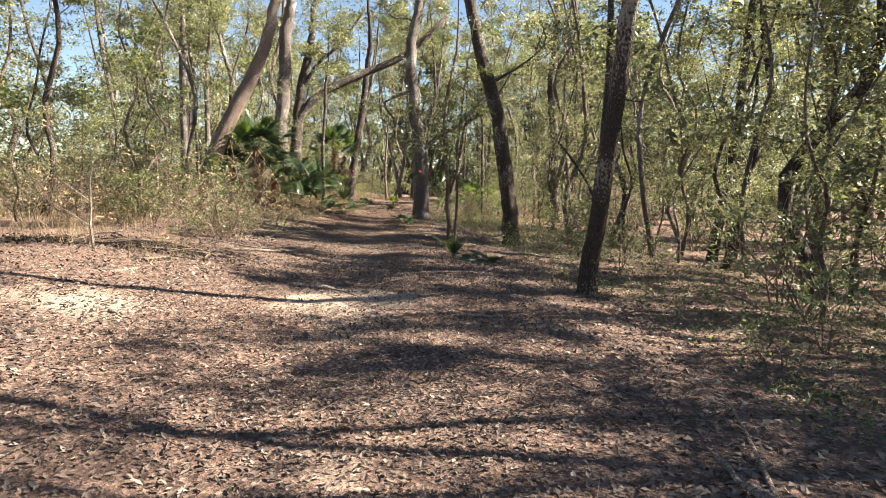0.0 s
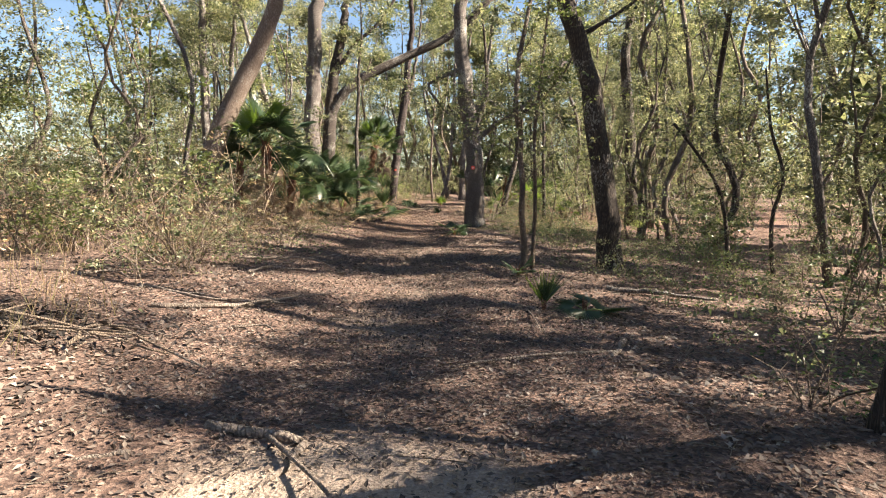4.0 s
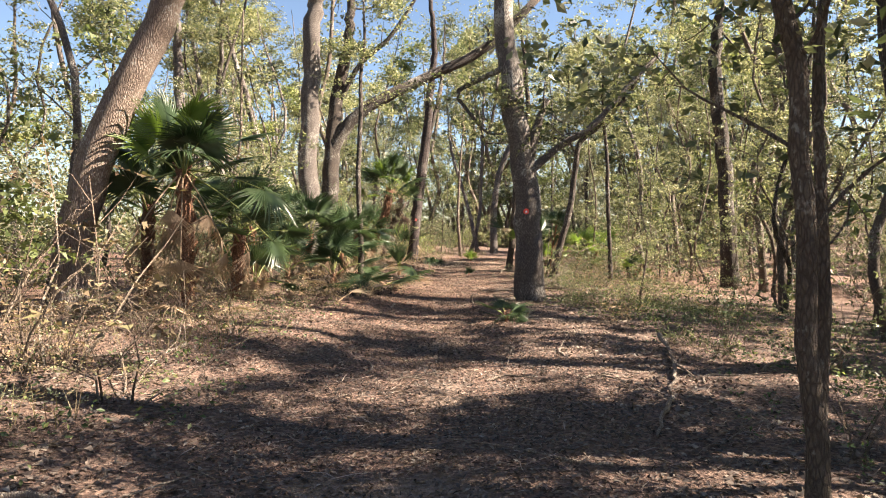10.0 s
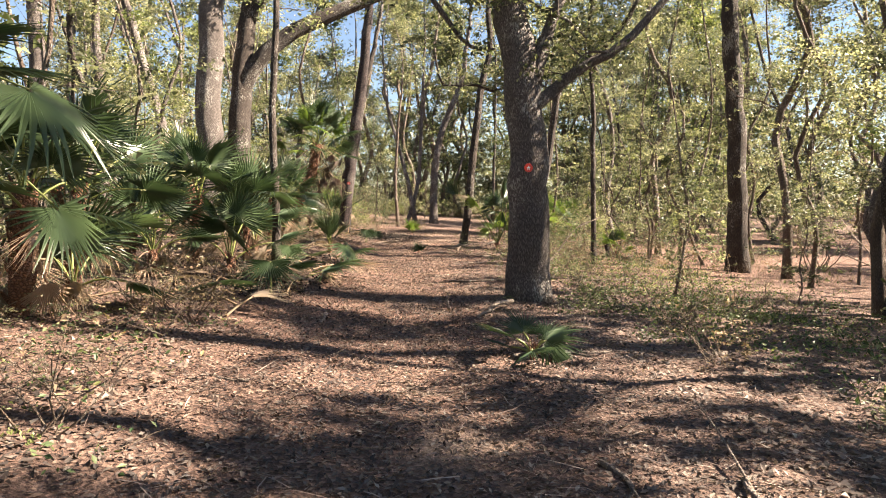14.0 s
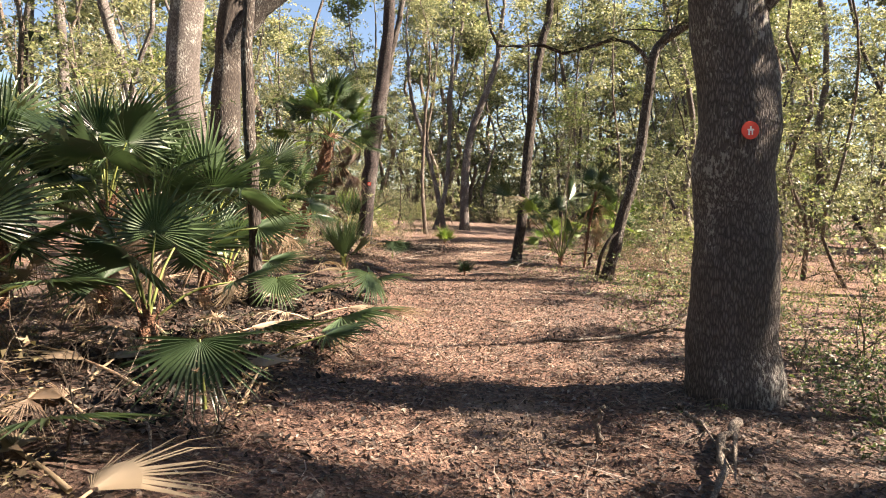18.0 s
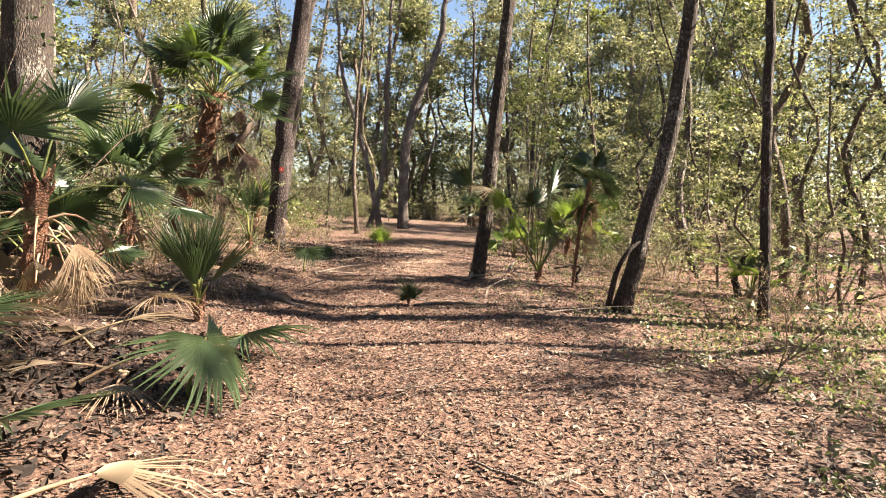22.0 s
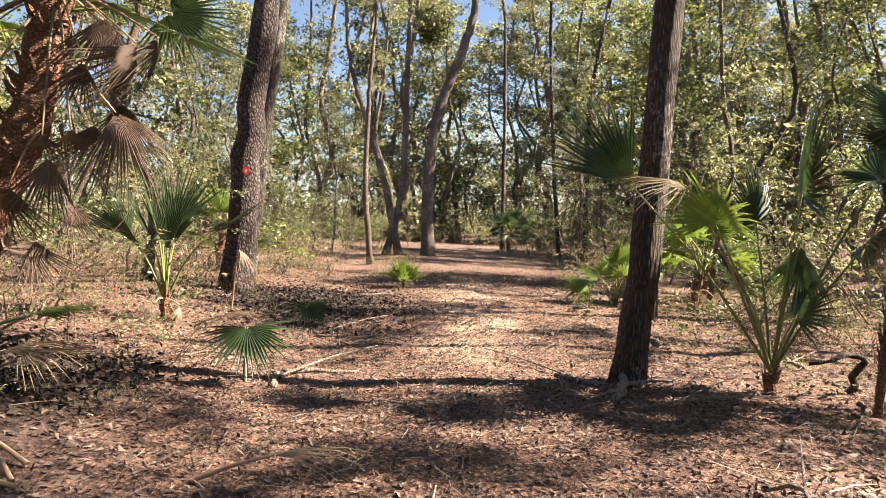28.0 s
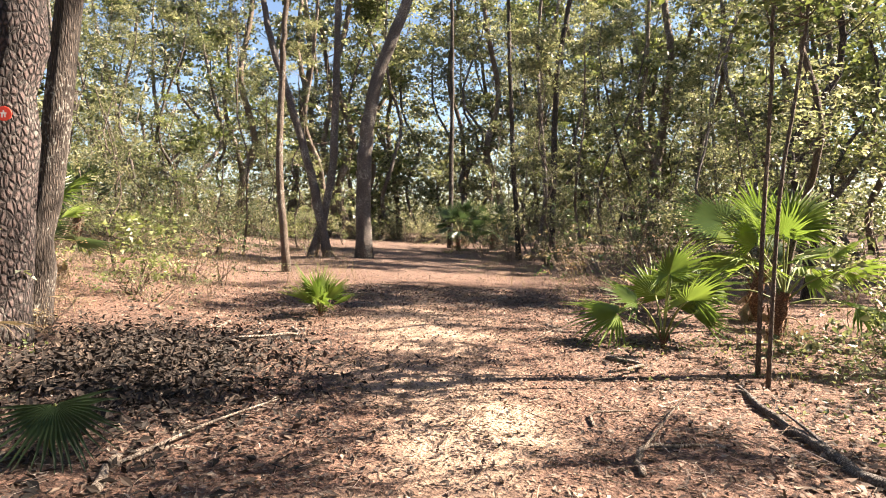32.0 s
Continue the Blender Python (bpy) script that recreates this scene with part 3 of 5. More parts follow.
tree("young_oak", "thin dark forked tree near the far palms", on_ground((9.75, 66, 0), (9.96, 66, 6.77), (10.31, 66, 9)), 0.13, 0.1, BARK_DARK, 23, limbs=[([(9.95, 66, 6.5), (9.5, 66, 7.6), (8.9, 66, 8.7)], 0.07, 0.04)], boughs=7, low=0.4, leaf_mat=LEAF_OLIVE, top=17, leaf_size=0.14)
tree("maple_sapling", "slim sapling with bright yellow-green leaves", on_ground((4.49, 47.5, 0), (4.53, 47.5, 1.38), (4.6, 47.5, 2.77), (4.61, 47.5, 3.6)), 0.023, 0.017, BARK_THIN, 24, boughs=9, low=0.45, bough_len=1.3, leaf_mat=LEAF_FRESH, top=5.5, per_tip=12, flare=0.2)
tree("maple_sapling", "slim leaning sapling with bright yellow-green leaves", on_ground((4.2, 47, 0), (4.3, 47, 1.64), (4.46, 47, 2.66), (4.56, 47, 3.43)), 0.02, 0.015, BARK_THIN, 25, boughs=9, low=0.5, bough_len=1.3, leaf_mat=LEAF_FRESH, top=5.2, per_tip=12, flare=0.2)
tree("sapling", "low curved sapling in the shade", on_ground((6.3, 19.2, 0), (6.15, 19.2, 0.9), (5.93, 19.2, 1.56), (5.5, 19.2, 2.2), (5.0, 19.2, 2.8)), 0.05, 0.03, BARK_DARK, 26, boughs=7, low=0.4, bough_len=1.5, leaf_mat=LEAF_OAK, top=3.4, per_tip=14)
tree("sapling", "low forked sapling in the shade", on_ground((6.8, 18.3, 0), (6.7, 18.3, 0.8), (6.9, 18.3, 1.7), (6.6, 18.3, 2.6)), 0.045, 0.03, BARK_DARK, 27, boughs=7, low=0.3, bough_len=1.5, leaf_mat=LEAF_OAK, top=4, per_tip=14)


tree("young_oak", "slim dark-spotted tree rising out of the palms", on_ground((-3.22, 32.35, 0), (-3.2, 32.35, 1.66), (-3.23, 32.3, 2.47), (-3.24, 32.3, 3.61), (-3.15, 32.3, 5.0)), 0.085, 0.065, BARK_DARK, 61, boughs=7, low=0.55, leaf_mat=LEAF_OAK, top=9)
for seed, x, y, dx, r in ((62, -12.6, 42, -0.1, 0.3), (63, -13.8, 46, 0.5, 0.17), (64, -12.3, 46, -0.1, 0.2), (65, -8.2, 44, -2.2, 0.2)):
    tree("oak_tree", "grey oak trunk deep in the wood", on_ground((x, y, 0), (x + dx * 0.4, y, 3.5), (x + dx, y, 8.5)), r, r * 0.75, BARK_OAK, seed, boughs=8, low=0.5, bough_len=3, leaf_mat=LEAF_OAK, leaf_size=0.12, top=13)


# ---- palms ----
def blade_mesh(seed, stalk, radius, leaflets, spread, droop, fold, mat, name="frond", split=0.38):
    """A pleated fan at the end of a stalk that runs along +y; past the split its leaflets hang free."""
    rng = np.random.RandomState(seed)
    v, f = [], []
    gap = 2 * radians(spread) / leaflets

    def spot(a, s, dr, ln, dz=0.0):
        lift = 0.10 * radius * math.cos(a) * s - dr * max(0, s - 0.25) ** 2 * radius - 0.25 * fold * radius * abs(math.sin(a)) * s
        return (math.sin(a) * ln * s, stalk + math.cos(a) * ln * s, lift + dz)

    def reach(a):
        return radius * (0.78 + 0.22 * math.cos(a * 0.75))

    inner = (0.04, 0.25, split)
    for s in inner:
        for k in range(2 * leaflets + 1):
            a = radians(spread) * (k / leaflets - 1)
            v.append(spot(a, s, droop, reach(a), (0.5 if k % 2 == 0 else -0.25) * gap * s * radius * 0.7))
    w = 2 * leaflets + 1
    for q in range(2):
        f += [[q * w + k, q * w + k + 1, (q + 1) * w + k + 1, (q + 1) * w + k] for k in range(w - 1)]
    for k in range(leaflets):
        a = radians(spread) * ((2 * k + 1) / leaflets - 1)
        bend, ln, dr = a + rng.normal(0, 0.035), reach(a) * rng.uniform(0.9, 1.08), droop * rng.uniform(0.6, 1.5)
        prev = [2 * w + 2 * k, 2 * w + 2 * k + 1, 2 * w + 2 * k + 2]
        for s, width in ((0.72, 0.52), (1.0, 0.05)):
            half = gap * split * 0.5 * width / s
            b = len(v)
            v += [spot(bend - half, s, dr, ln, half * radius * 0.4), spot(bend, s, dr, ln), spot(bend + half, s, dr, ln, half * radius * 0.4)]
            now = [b, b + 1, b + 2]
            f += [[prev[0], prev[1], now[1], now[0]], [prev[1], prev[2], now[2], now[1]]]
            prev = now
    return mesh_of(name, v, f, mat, False)


KINDS = {}
for key, args in {
    "green": (0.72, 30, 112, 0.12, 0.35, FROND), "green_b": (0.62, 26, 100, 0.08, 0.2, FROND), "green_c": (0.8, 32, 120, 0.3, 0.6, FROND),
    # These use the lit blade: sun painted in, not a younger leaf.
    "young": (0.6, 24, 95, 0.12, 0.4, FROND_LIT), "lit_b": (0.68, 28, 110, 0.3, 0.7, FROND_LIT),
    "dead": (0.7, 24, 46, 0.5, 0.7, FROND_DEAD), "dead_b": (0.64, 20, 32, 0.4, 0.9, FROND_DEAD), "dead_c": (0.72, 26, 58, 0.55, 0.8, FROND_DEAD),
    "old": (0.8, 26, 52, 0.7, 0.9, FROND_OLD), "old_b": (0.75, 20, 36, 0.6, 1.0, FROND_OLD), "narrow": (0.85, 16, 21, 0.03, 0.6, FROND), "upright": (0.8, 20, 40, 0.1, 0.5, FROND), "upright_lit": (0.75, 14, 26, 0.1, 0.5, FROND_LIT),
}.items():
    KINDS[key] = blade_mesh(len(KINDS) + 5, 0.0, *args[:-1], args[-1], split=0.3 if key.startswith(("dead", "old")) else 0.46)


def frond(parent, key, base, hub, roll=0.0, scale=1.0, tip=10.0, label="", bow=0.12):
    """One palm leaf: a bowed stalk from base to hub and a fan that goes on from it, tipped down by some degrees."""
    base, hub = Vector(base), Vector(hub)
    length = (hub - base).length
    mid = (base + hub) / 2 + Vector((0, 0, bow * length))
    way = (hub - mid).normalized()
    side = way.cross(Vector((0, 0, 1)))
    side = side.normalized() if side.length > 0.05 else Vector((1, 0, 0))
    turn = Matrix((side, way, side.cross(way))).transposed().to_4x4()
    m = Matrix.Translation(hub) @ turn @ pose(0, 0, 0, 0, roll, 0) @ pose(0, 0, 0, -tip, 0, 0) @ Matrix.Scale(scale, 4)
    ob = part("frond", KINDS[key], parent, label)
    ob.matrix_basis = m
    back = m.inverted()
    c = [back @ Vector(p) for p in curve([base, mid, hub], 6)]
    r = 0.011 / scale
    part("stalk", mesh_of("stalk", *tube(np.array(c), np.linspace(r * 1.5, r * 0.7, 6), 5), FROND_DEAD if key.startswith(("dead", "old")) else PETIOLE), ob)
    return ob


def palm(label, x, y, line, r, greens, deads, seed, size=1.0, keys=("green", "green_b", "green_c"), group="palms", name="palm", trunk_mat=PALM_TRUNK, reach=0.75, lifts=(-2, 82), own=(), tan=("dead", "dead_b", "dead_c")):
    """A fan palm: rough trunk along line (relative to its foot), crown of fronds, hanging dead ones. own: fronds with a given hub."""
    rng = np.random.RandomState(seed)
    root = thing(name, x, y, label, "palm", group)
    pts = np.asarray(line, float)
    heart = pts[-1]
    if r:
        m = max(8, int(np.linalg.norm(pts[-1]) * 9))
        c = curve(pts, m)
        rad = r * (1 + rng.uniform(-0.1, 0.1, m)) * np.linspace(1.0, 1.12, m)
        part("trunk", mesh_of("trunk", *tube(np.vstack([c[:1] - [0, 0, 0.1], c]), np.r_[rad[0] * 1.1, rad], 11, 0.22, seed), trunk_mat, False), root)
        boots = []
        for k in range(int(m * 2.2)):
            q, az = c[min(m - 1, int(rng.uniform(0.15, 1.0) * m))], k * 2.4
            o = np.array([math.cos(az), math.sin(az), 0])
            boots.append(tube([q + o * r * 0.7, q + o * r * 1.25 + [0, 0, 0.06], q + o * r * 1.6 + [0, 0, rng.uniform(0.1, 0.2)]], [r * 0.34, r * 0.22, r * 0.1], 5))
        tagged(part("fibre_mass", mesh_of("fibre_mass", *joined(boots), trunk_mat, False), root), kind="stuff")
    for k in range(greens):
        az = radians(k * 137.5 + rng.uniform(-25, 25))
        lift = radians(lifts[0] + (lifts[1] - lifts[0]) * ((k + 0.5) / greens) ** 0.8 + rng.uniform(-8, 8))
        far = reach * size * rng.uniform(0.8, 1.2)
        o = Vector((math.cos(az) * math.cos(lift), math.sin(az) * math.cos(lift), math.sin(lift)))
        at = Vector(heart) - Vector((0, 0, 0.25 * (1 - k / greens) * min(1, heart[2])))
        frond(root, keys[k % len(keys)], at, at + o * far, rng.uniform(-35, 35), size * rng.uniform(0.8, 1.1), rng.uniform(-10, 22))
    for k in range(deads):
        az = radians(k * 137.5 + 60 + rng.uniform(-25, 25))
        lift = radians(rng.uniform(-70, -5))
        at = Vector(heart) - Vector((0, 0, rng.uniform(0.1, 0.55) * heart[2]))
        o = Vector((math.cos(az) * math.cos(lift), math.sin(az) * math.cos(lift), math.sin(lift)))
        far = min(reach * 0.75 * size, at.z * 0.8)
        frond(root, tan[k % len(tan)], at, at + o * far, rng.uniform(-40, 40), min(size, 0.4 + 0.6 * at.z) * rng.uniform(0.8, 1.1), rng.uniform(25, 60), "hanging tan dead frond", 0.2)
    foot = Vector((x, y, root.matrix_basis.translation.z))
    for key, hub, roll, scale, tip in own:
        frond(root, key, heart, Vector(hub) - foot, roll, scale, tip, "", 0.05)
    return root


palm("broad fan palm with dead fronds hanging under the crown", -4.6, 23.4, [(0, 0, 0), (0, 0, 1.2), (-0.05, 0, 2.2)], 0.1, 14, 7, 31, 1.05, ("green", "lit_b", "green_c"), own=[
    ("green", (-4.85, 23.4, 3.35), 0, 1, 0), ("green_b", (-3.7, 23.3, 3.1), 20, 1, 15), ("green", (-4.4, 23.0, 3.0), 0, 1, 20), ("green_c", (-3.3, 23.2, 2.3), 10, 1, 25), ("green", (-5.4, 23.2, 2.9), -20, 0.9, 10), ("dead", (-4.55, 22.7, 2.0), 0, 1, 60), ("dead_c", (-4.35, 22.55, 1.25), 0, 1.05, 60), ("dead", (-5.25, 22.6, 1.3), 15, 1.0, 60), ("dead_b", (-3.75, 22.8, 1.35), -10, 1.0, 60), ("green_b", (-3.2, 23.3, 1.5), 10, 0.9, 30), ("green", (-5.5, 23.0, 2.2), -10, 0.9, 30)])
palm("lower fan palm beside the broad one, drooping fronds", -4.4, 25.0, [(0, 0, 0), (0.05, 0, 0.6), (0.1, 0, 1.2)], 0.09, 11, 10, 32, 0.85)
palm("fan palm half hidden behind the pale oak", -5.7, 24.2, [(0, 0, 0), (0.05, 0, 0.8), (0.1, 0, 1.7)], 0.09, 10, 8, 56)
palm("fan palm with pale green fronds in the thicket", -4.9, 27.2, [(0, 0, 0), (0.05, 0, 0.6), (0.1, 0, 1.3)], 0.09, 9, 10, 57, 1.0, lifts=(10, 88), keys=("green", "lit_b", "green_c"))
palm("dark green fan palm in the palmetto thicket", -4.4, 30.8, [(0, 0, 0), (0, 0, 0.6), (0.05, 0, 1.2)], 0.07, 8, 7, 33, 1.0, lifts=(20, 88), own=[("green", (-4.44, 30.8, 2.15), 0, 1, 0), ("green_b", (-3.75, 30.9, 1.95), 10, 1, 5)])
palm("fan palm with upright dark fronds", -3.72, 31.9, [(0, 0, 0), (0, 0, 0.5), (0.03, 0, 0.9)], 0.07, 7, 6, 34, 1.0, lifts=(20, 88), own=[("green", (-3.45, 31.4, 1.75), 0, 1.05, 5), ("green_c", (-3.1, 31.2, 1.7), -15, 1.1, 20), ("green", (-3.9, 31.5, 1.9), 10, 1, 0)])
palm("fan palm deep in the palmetto thicket", -5.7, 31.2, [(0, 0, 0), (0.02, 0, 0.6), (0, 0, 1.2)], 0.08, 12, 6, 35, 1.05)
palm("fan palm at the back of the palmetto thicket", -6.6, 30.4, [(0, 0, 0), (0.02, 0, 0.7), (0, 0, 1.4)], 0.09, 11, 6, 58, 1.1)
palm("low fan palm with splayed fronds", -4.4, 28.6, [(0, 0, 0), (0, 0, 0.25), (0, 0, 0.4)], 0.06, 7, 6, 36, 0.95, lifts=(20, 85))
palm("tall fan palm with reddish fibrous trunk and dead skirt", -4.5, 43.3, [(0, 0, 0), (0.3, 0, 1.0), (0.75, 0, 2.1), (1.0, 0, 3.3)], 0.16, 30, 10, 37, 1.1, ("green", "lit_b", "green_c"), reach=0.95, own=[
    ("old", (-2.95, 42.9, 3.35), 10, 1.0, 70), ("old", (-2.7, 43.0, 3.15), -15, 1.1, 75), ("old_b", (-3.05, 42.7, 2.9), 0, 0.9, 75), ("old_b", (-3.12, 42.6, 2.3), 10, 0.6, 80), ("old_b", (-3.35, 42.6, 2.25), 0, 0.65, 80),
    ("old", (-4.3, 43.0, 3.1), 0, 1.0, 70), ("old", (-4.6, 43.0, 2.8), 20, 1.0, 75), ("old", (-2.85, 43.5, 3.1), 30, 1.0, 75), ("old_b", (-4.1, 42.7, 2.2), 0, 0.7, 80), ("old", (-2.6, 43.3, 3.3), 0, 1.0, 70)], tan=("old", "old_b"))
palm("dark fan palm below the tall palm", -4.3, 40.0, [(0, 0, 0), (0.05, 0, 0.6), (0.1, 0, 1.2)], 0.09, 11, 9, 38, 1.05, own=[("green", (-4.66, 40, 2.5), 0, 1.05, 5), ("green", (-3.94, 40, 2.35), 0, 1.05, 5)])
palm("fan palm with many dead fronds in the thicket", -4.0, 36.2, [(0, 0, 0), (0.05, 0, 0.6), (0.1, 0, 1.3)], 0.1, 4, 16, 39, 1.0)
palm("fan palm in the thicket with drooping fronds", -5.9, 35.4, [(0, 0, 0), (0.05, 0, 0.9), (0.1, 0, 1.6)], 0.1, 11, 8, 40, 1.1)
palm("upright palmetto beside the trail", -2.48, 36.6, [(0, 0, 0), (0, 0, 0.2)], 0.05, 15, 0, 41, 1.0, ("narrow",), name="palmetto", group="palmettos", lifts=(66, 89), reach=0.3)
palm("fan palm with tall fronds on long stalks", 3.1, 42.2, [(0, 0, 0), (0.0, 0, 0.2)], 0.05, 2, 1, 42, 0.9, lifts=(55, 85), own=[
    ("green", (3.3, 42.1, 1.75), 0, 1.3, 0), ("upright", (3.25, 42.05, 1.3), 60, 1.0, 165), ("green_b", (3.05, 42.4, 1.5), 20, 1.0, 0), ("lit_b", (2.2, 41.65, 1.5), 0, 0.8, 0), ("upright", (1.64, 42.0, 1.82), 40, 1.2, 0), ("dead_c", (2.0, 41.7, 1.8), -30, 0.9, 45), ("green", (4.0, 42.0, 1.9), 15, 1.05, 0), ("green_c", (3.7, 41.8, 1.3), -20, 0.9, 20)])
palm("small withered palm on a thin stem", 3.58, 41.5, [(0, 0, 0), (0.12, 0, 1.05), (0.32, 0, 2.1)], 0.035, 7, 9, 44, 0.8, reach=0.4)
palm("bright sunlit fan palm by the trail", 4.35, 49.0, [(0, 0, 0), (0, 0, 0.1)], 0.04, 9, 2, 45, 0.95, ("young", "lit_b"), lifts=(25, 85))
palm("bright low palmetto at the trail's edge", 0.33, 51.6, [(0, 0, 0), (0, 0, 0.06)], 0.03, 14, 0, 46, 0.7, ("upright_lit", "young"), name="palmetto", group="palmettos", lifts=(25, 85), reach=0.35)
palm("small dark palmetto standing in the trail", 0.06, 38.8, [(0, 0, 0), (0, 0, 0.04)], 0.02, 4, 0, 47, 0.5, ("upright", "green_b"), name="palmetto", group="palmettos", lifts=(65, 88), reach=0.12)
palm("bright green palmetto tuft in the leaf litter", 1.3, 13.1, [(0, 0, 0), (0, 0, 0.03)], 0.02, 7, 0, 48, 0.55, ("upright_lit", "upright_lit", "upright"), name="palmetto", group="palmettos", lifts=(60, 86), reach=0.14)
palm("flat grey-green palmetto beside the bright tuft", 1.75, 12.9, [(0, 0, 0), (0, 0, 0.03)], 0.02, 4, 0, 70, 0.6, ("green_b",), name="palmetto", group="palmettos", lifts=(5, 30), reach=0.3)
palm("low palmetto lying by the trail before the large oak", 0.55, 24.8, [(0, 0, 0), (0, 0, 0.05)], 0.03, 7, 0, 49, 0.52, ("green_b", "upright", "green_c"), name="palmetto", group="palmettos", lifts=(5, 55), reach=0.45)
palm("low dark palmetto beside the slim young oak", 1.35, 16.0, [(0, 0, 0), (0, 0, 0.04)], 0.02, 6, 0, 71, 0.42, ("green_b", "upright"), name="palmetto", group="palmettos", lifts=(10, 60), reach=0.3)
palm("far fan palm in the sun at the trail's end", 8.6, 76.5, [(0, 0, 0), (0, 0, 0.6), (0.1, 0, 1.1)], 0.13, 14, 9, 50, 1.4)
palm("far fan palm at the trail's end", 11.0, 78, [(0, 0, 0), (0, 0, 0.5), (0.1, 0, 0.9)], 0.13, 12, 6, 51, 1.4)
palm("sunlit fan palm in the green thicket", 7.6, 51.5, [(0, 0, 0), (0, 0, 0.4), (0.1, 0, 0.8)], 0.1, 13, 6, 52, 1.25, ("lit_b", "green"))
palm("pale sunlit fan palm behind the saplings", 6.2, 49.3, [(0, 0, 0), (0, 0, 0.3), (0.1, 0, 0.7)], 0.08, 10, 4, 72, 1.1, ("lit_b", "young"))
palm("fan palm beyond the pine", -3.9, 52.5, [(0, 0, 0), (0, 0, 0.4), (0.1, 0, 0.8)], 0.09, 9, 7, 53, 1.0, ("green", "lit_b"))
palm("fan palm with upright fronds before the pine", -3.13, 45.3, [(0, 0, 0), (0, 0, 0.3)], 0.05, 9, 5, 54, 1.12, ("narrow", "upright"), lifts=(58, 88), reach=0.75)
palm("dead-skirted palm far in the woods", -7.2, 66, [(0, 0, 0), (0, 0, 0.6), (0.1, 0, 1.3)], 0.12, 9, 12, 55, 1.3)
palm("low palmetto in the sunny growth", 7.1, 41.0, [(0, 0, 0), (0, 0, 0.1)], 0.05, 9, 0, 73, 0.8, ("young", "green_b"), name="palmetto", group="palmettos", lifts=(15, 75))


palm("low spreading palm at the thicket's edge", -4.4, 26.1, [(0, 0, 0), (0, 0, 0.2)], 0.05, 7, 5, 74, 0.9, lifts=(5, 75))
palm("low palm with dead fronds round its foot", -3.5, 29.6, [(0, 0, 0), (0, 0, 0.3)], 0.06, 6, 8, 75, 0.9, lifts=(20, 85))
palm("low dark palm behind fallen fronds", -3.9, 33.6, [(0, 0, 0), (0, 0, 0.3)], 0.06, 9, 6, 76, 0.95, lifts=(5, 75))
palm("low palm in brown debris", -4.6, 37.6, [(0, 0, 0), (0, 0, 0.4)], 0.07, 9, 8, 77, 0.95, lifts=(5, 75))


def bent_frond(x, y, az, key, scale, high, label="single green palm leaf bowed over the leaf litter"):
    """A single palm leaf on a bowed stalk, its fan hanging over."""
    root = thing("palm_seedling", x, y, label, "palm", "palm seedlings")
    a = radians(az)
    frond(root, key, (0, 0, -0.01), (math.cos(a) * 0.16, math.sin(a) * 0.16, high), 0, scale, 125, "", 0.1)


for x, y, az, key, s, h in ((-1.7, 42.55, -70, "green_b", 0.8, 0.5), (-1.45, 46.1, -60, "green_b", 0.7, 0.34), (-2.0, 33.9, -20, "green_c", 0.85, 0.42), (-2.6, 28.2, -80, "green_b", 0.9, 0.5), (-3.0, 32.4, -60, "green_b", 0.8, 0.4)):
    bent_frond(x, y, az, key, s, h)
bent_frond(-2.62, 46.95, -30, "dead_b", 0.75, 0.9, "withered tan palm leaf drooping before the pine")


def fallen_frond(label, x, y, az, key, scale, lift=12):
    """A cut or fallen palm leaf lying on the litter."""
    root = thing("fallen_frond", x, y, label, "palm frond", "fallen fronds")
    a = radians(az)
    frond(root, key, (0, 0, 0.02), (math.cos(a) * 0.45, math.sin(a) * 0.45, 0.05 + 0.012 * lift * scale), 0, scale, 6, "", 0.03)


g = np.random.RandomState(33)
for k in range(62):
    x, y = g.uniform(-5.6, -2.3), g.uniform(25.5, 42)
    fallen_frond("brittle brown palm frond in the debris", x, y, g.uniform(0, 360), ("dead", "dead_b", "dead_c")[k % 3], g.uniform(0.7, 1.05), g.uniform(2, 16))
GREEN_FALLEN, DEAD_FALLEN = "green palm frond lying on the leaf litter", "tan dried palm frond lying on the leaf litter"
for x, y, az, key, s in ((-2.4, 30.9, -10, "green_c", 1.0), (-3.0, 32.7, -20, "green_b", 0.95), (-2.9, 30.0, -40, "green", 1.0), (-3.1, 29.2, -70, "green_b", 0.9), (-2.45, 29.8, 10, "green_b", 0.9), (-2.2, 35.2, -20, "green_c", 0.9), (-4.2, 43.6, -30, "green", 0.9), (-3.3, 27.6, -60, "green", 0.9)):
    fallen_frond(GREEN_FALLEN, x, y, az, key, s)
for x, y, az, key, s in ((-2.0, 31.7, -20, "dead_c", 0.9), (-3.4, 33.6, -80, "dead", 1.0), (-3.1, 36.9, -60, "dead_c", 1.0), (-2.7, 33.0, -140, "dead", 0.9), (-3.6, 38.8, -30, "dead_b", 1.0), (-3.6, 29.9, -100, "dead_c", 1.0), (-3.9, 27.5, -50, "dead", 1.0), (-4.2, 22.4, -90, "dead_c", 1.0), (-3.7, 22.6, -60, "dead", 1.0), (-5.0, 22.3, -120, "dead", 1.0), (-3.2, 34.9, 20, "dead_b", 0.9), (-1.6, 40.3, -10, "dead_b", 0.8), (-2.7, 45.0, -30, "dead_b", 0.9), (-3.2, 49.0, -40, "dead", 0.9)):
    fallen_frond(DEAD_FALLEN, x, y, az, key, s)

# ---- the woods around ----
rng = np.random.RandomState(77)


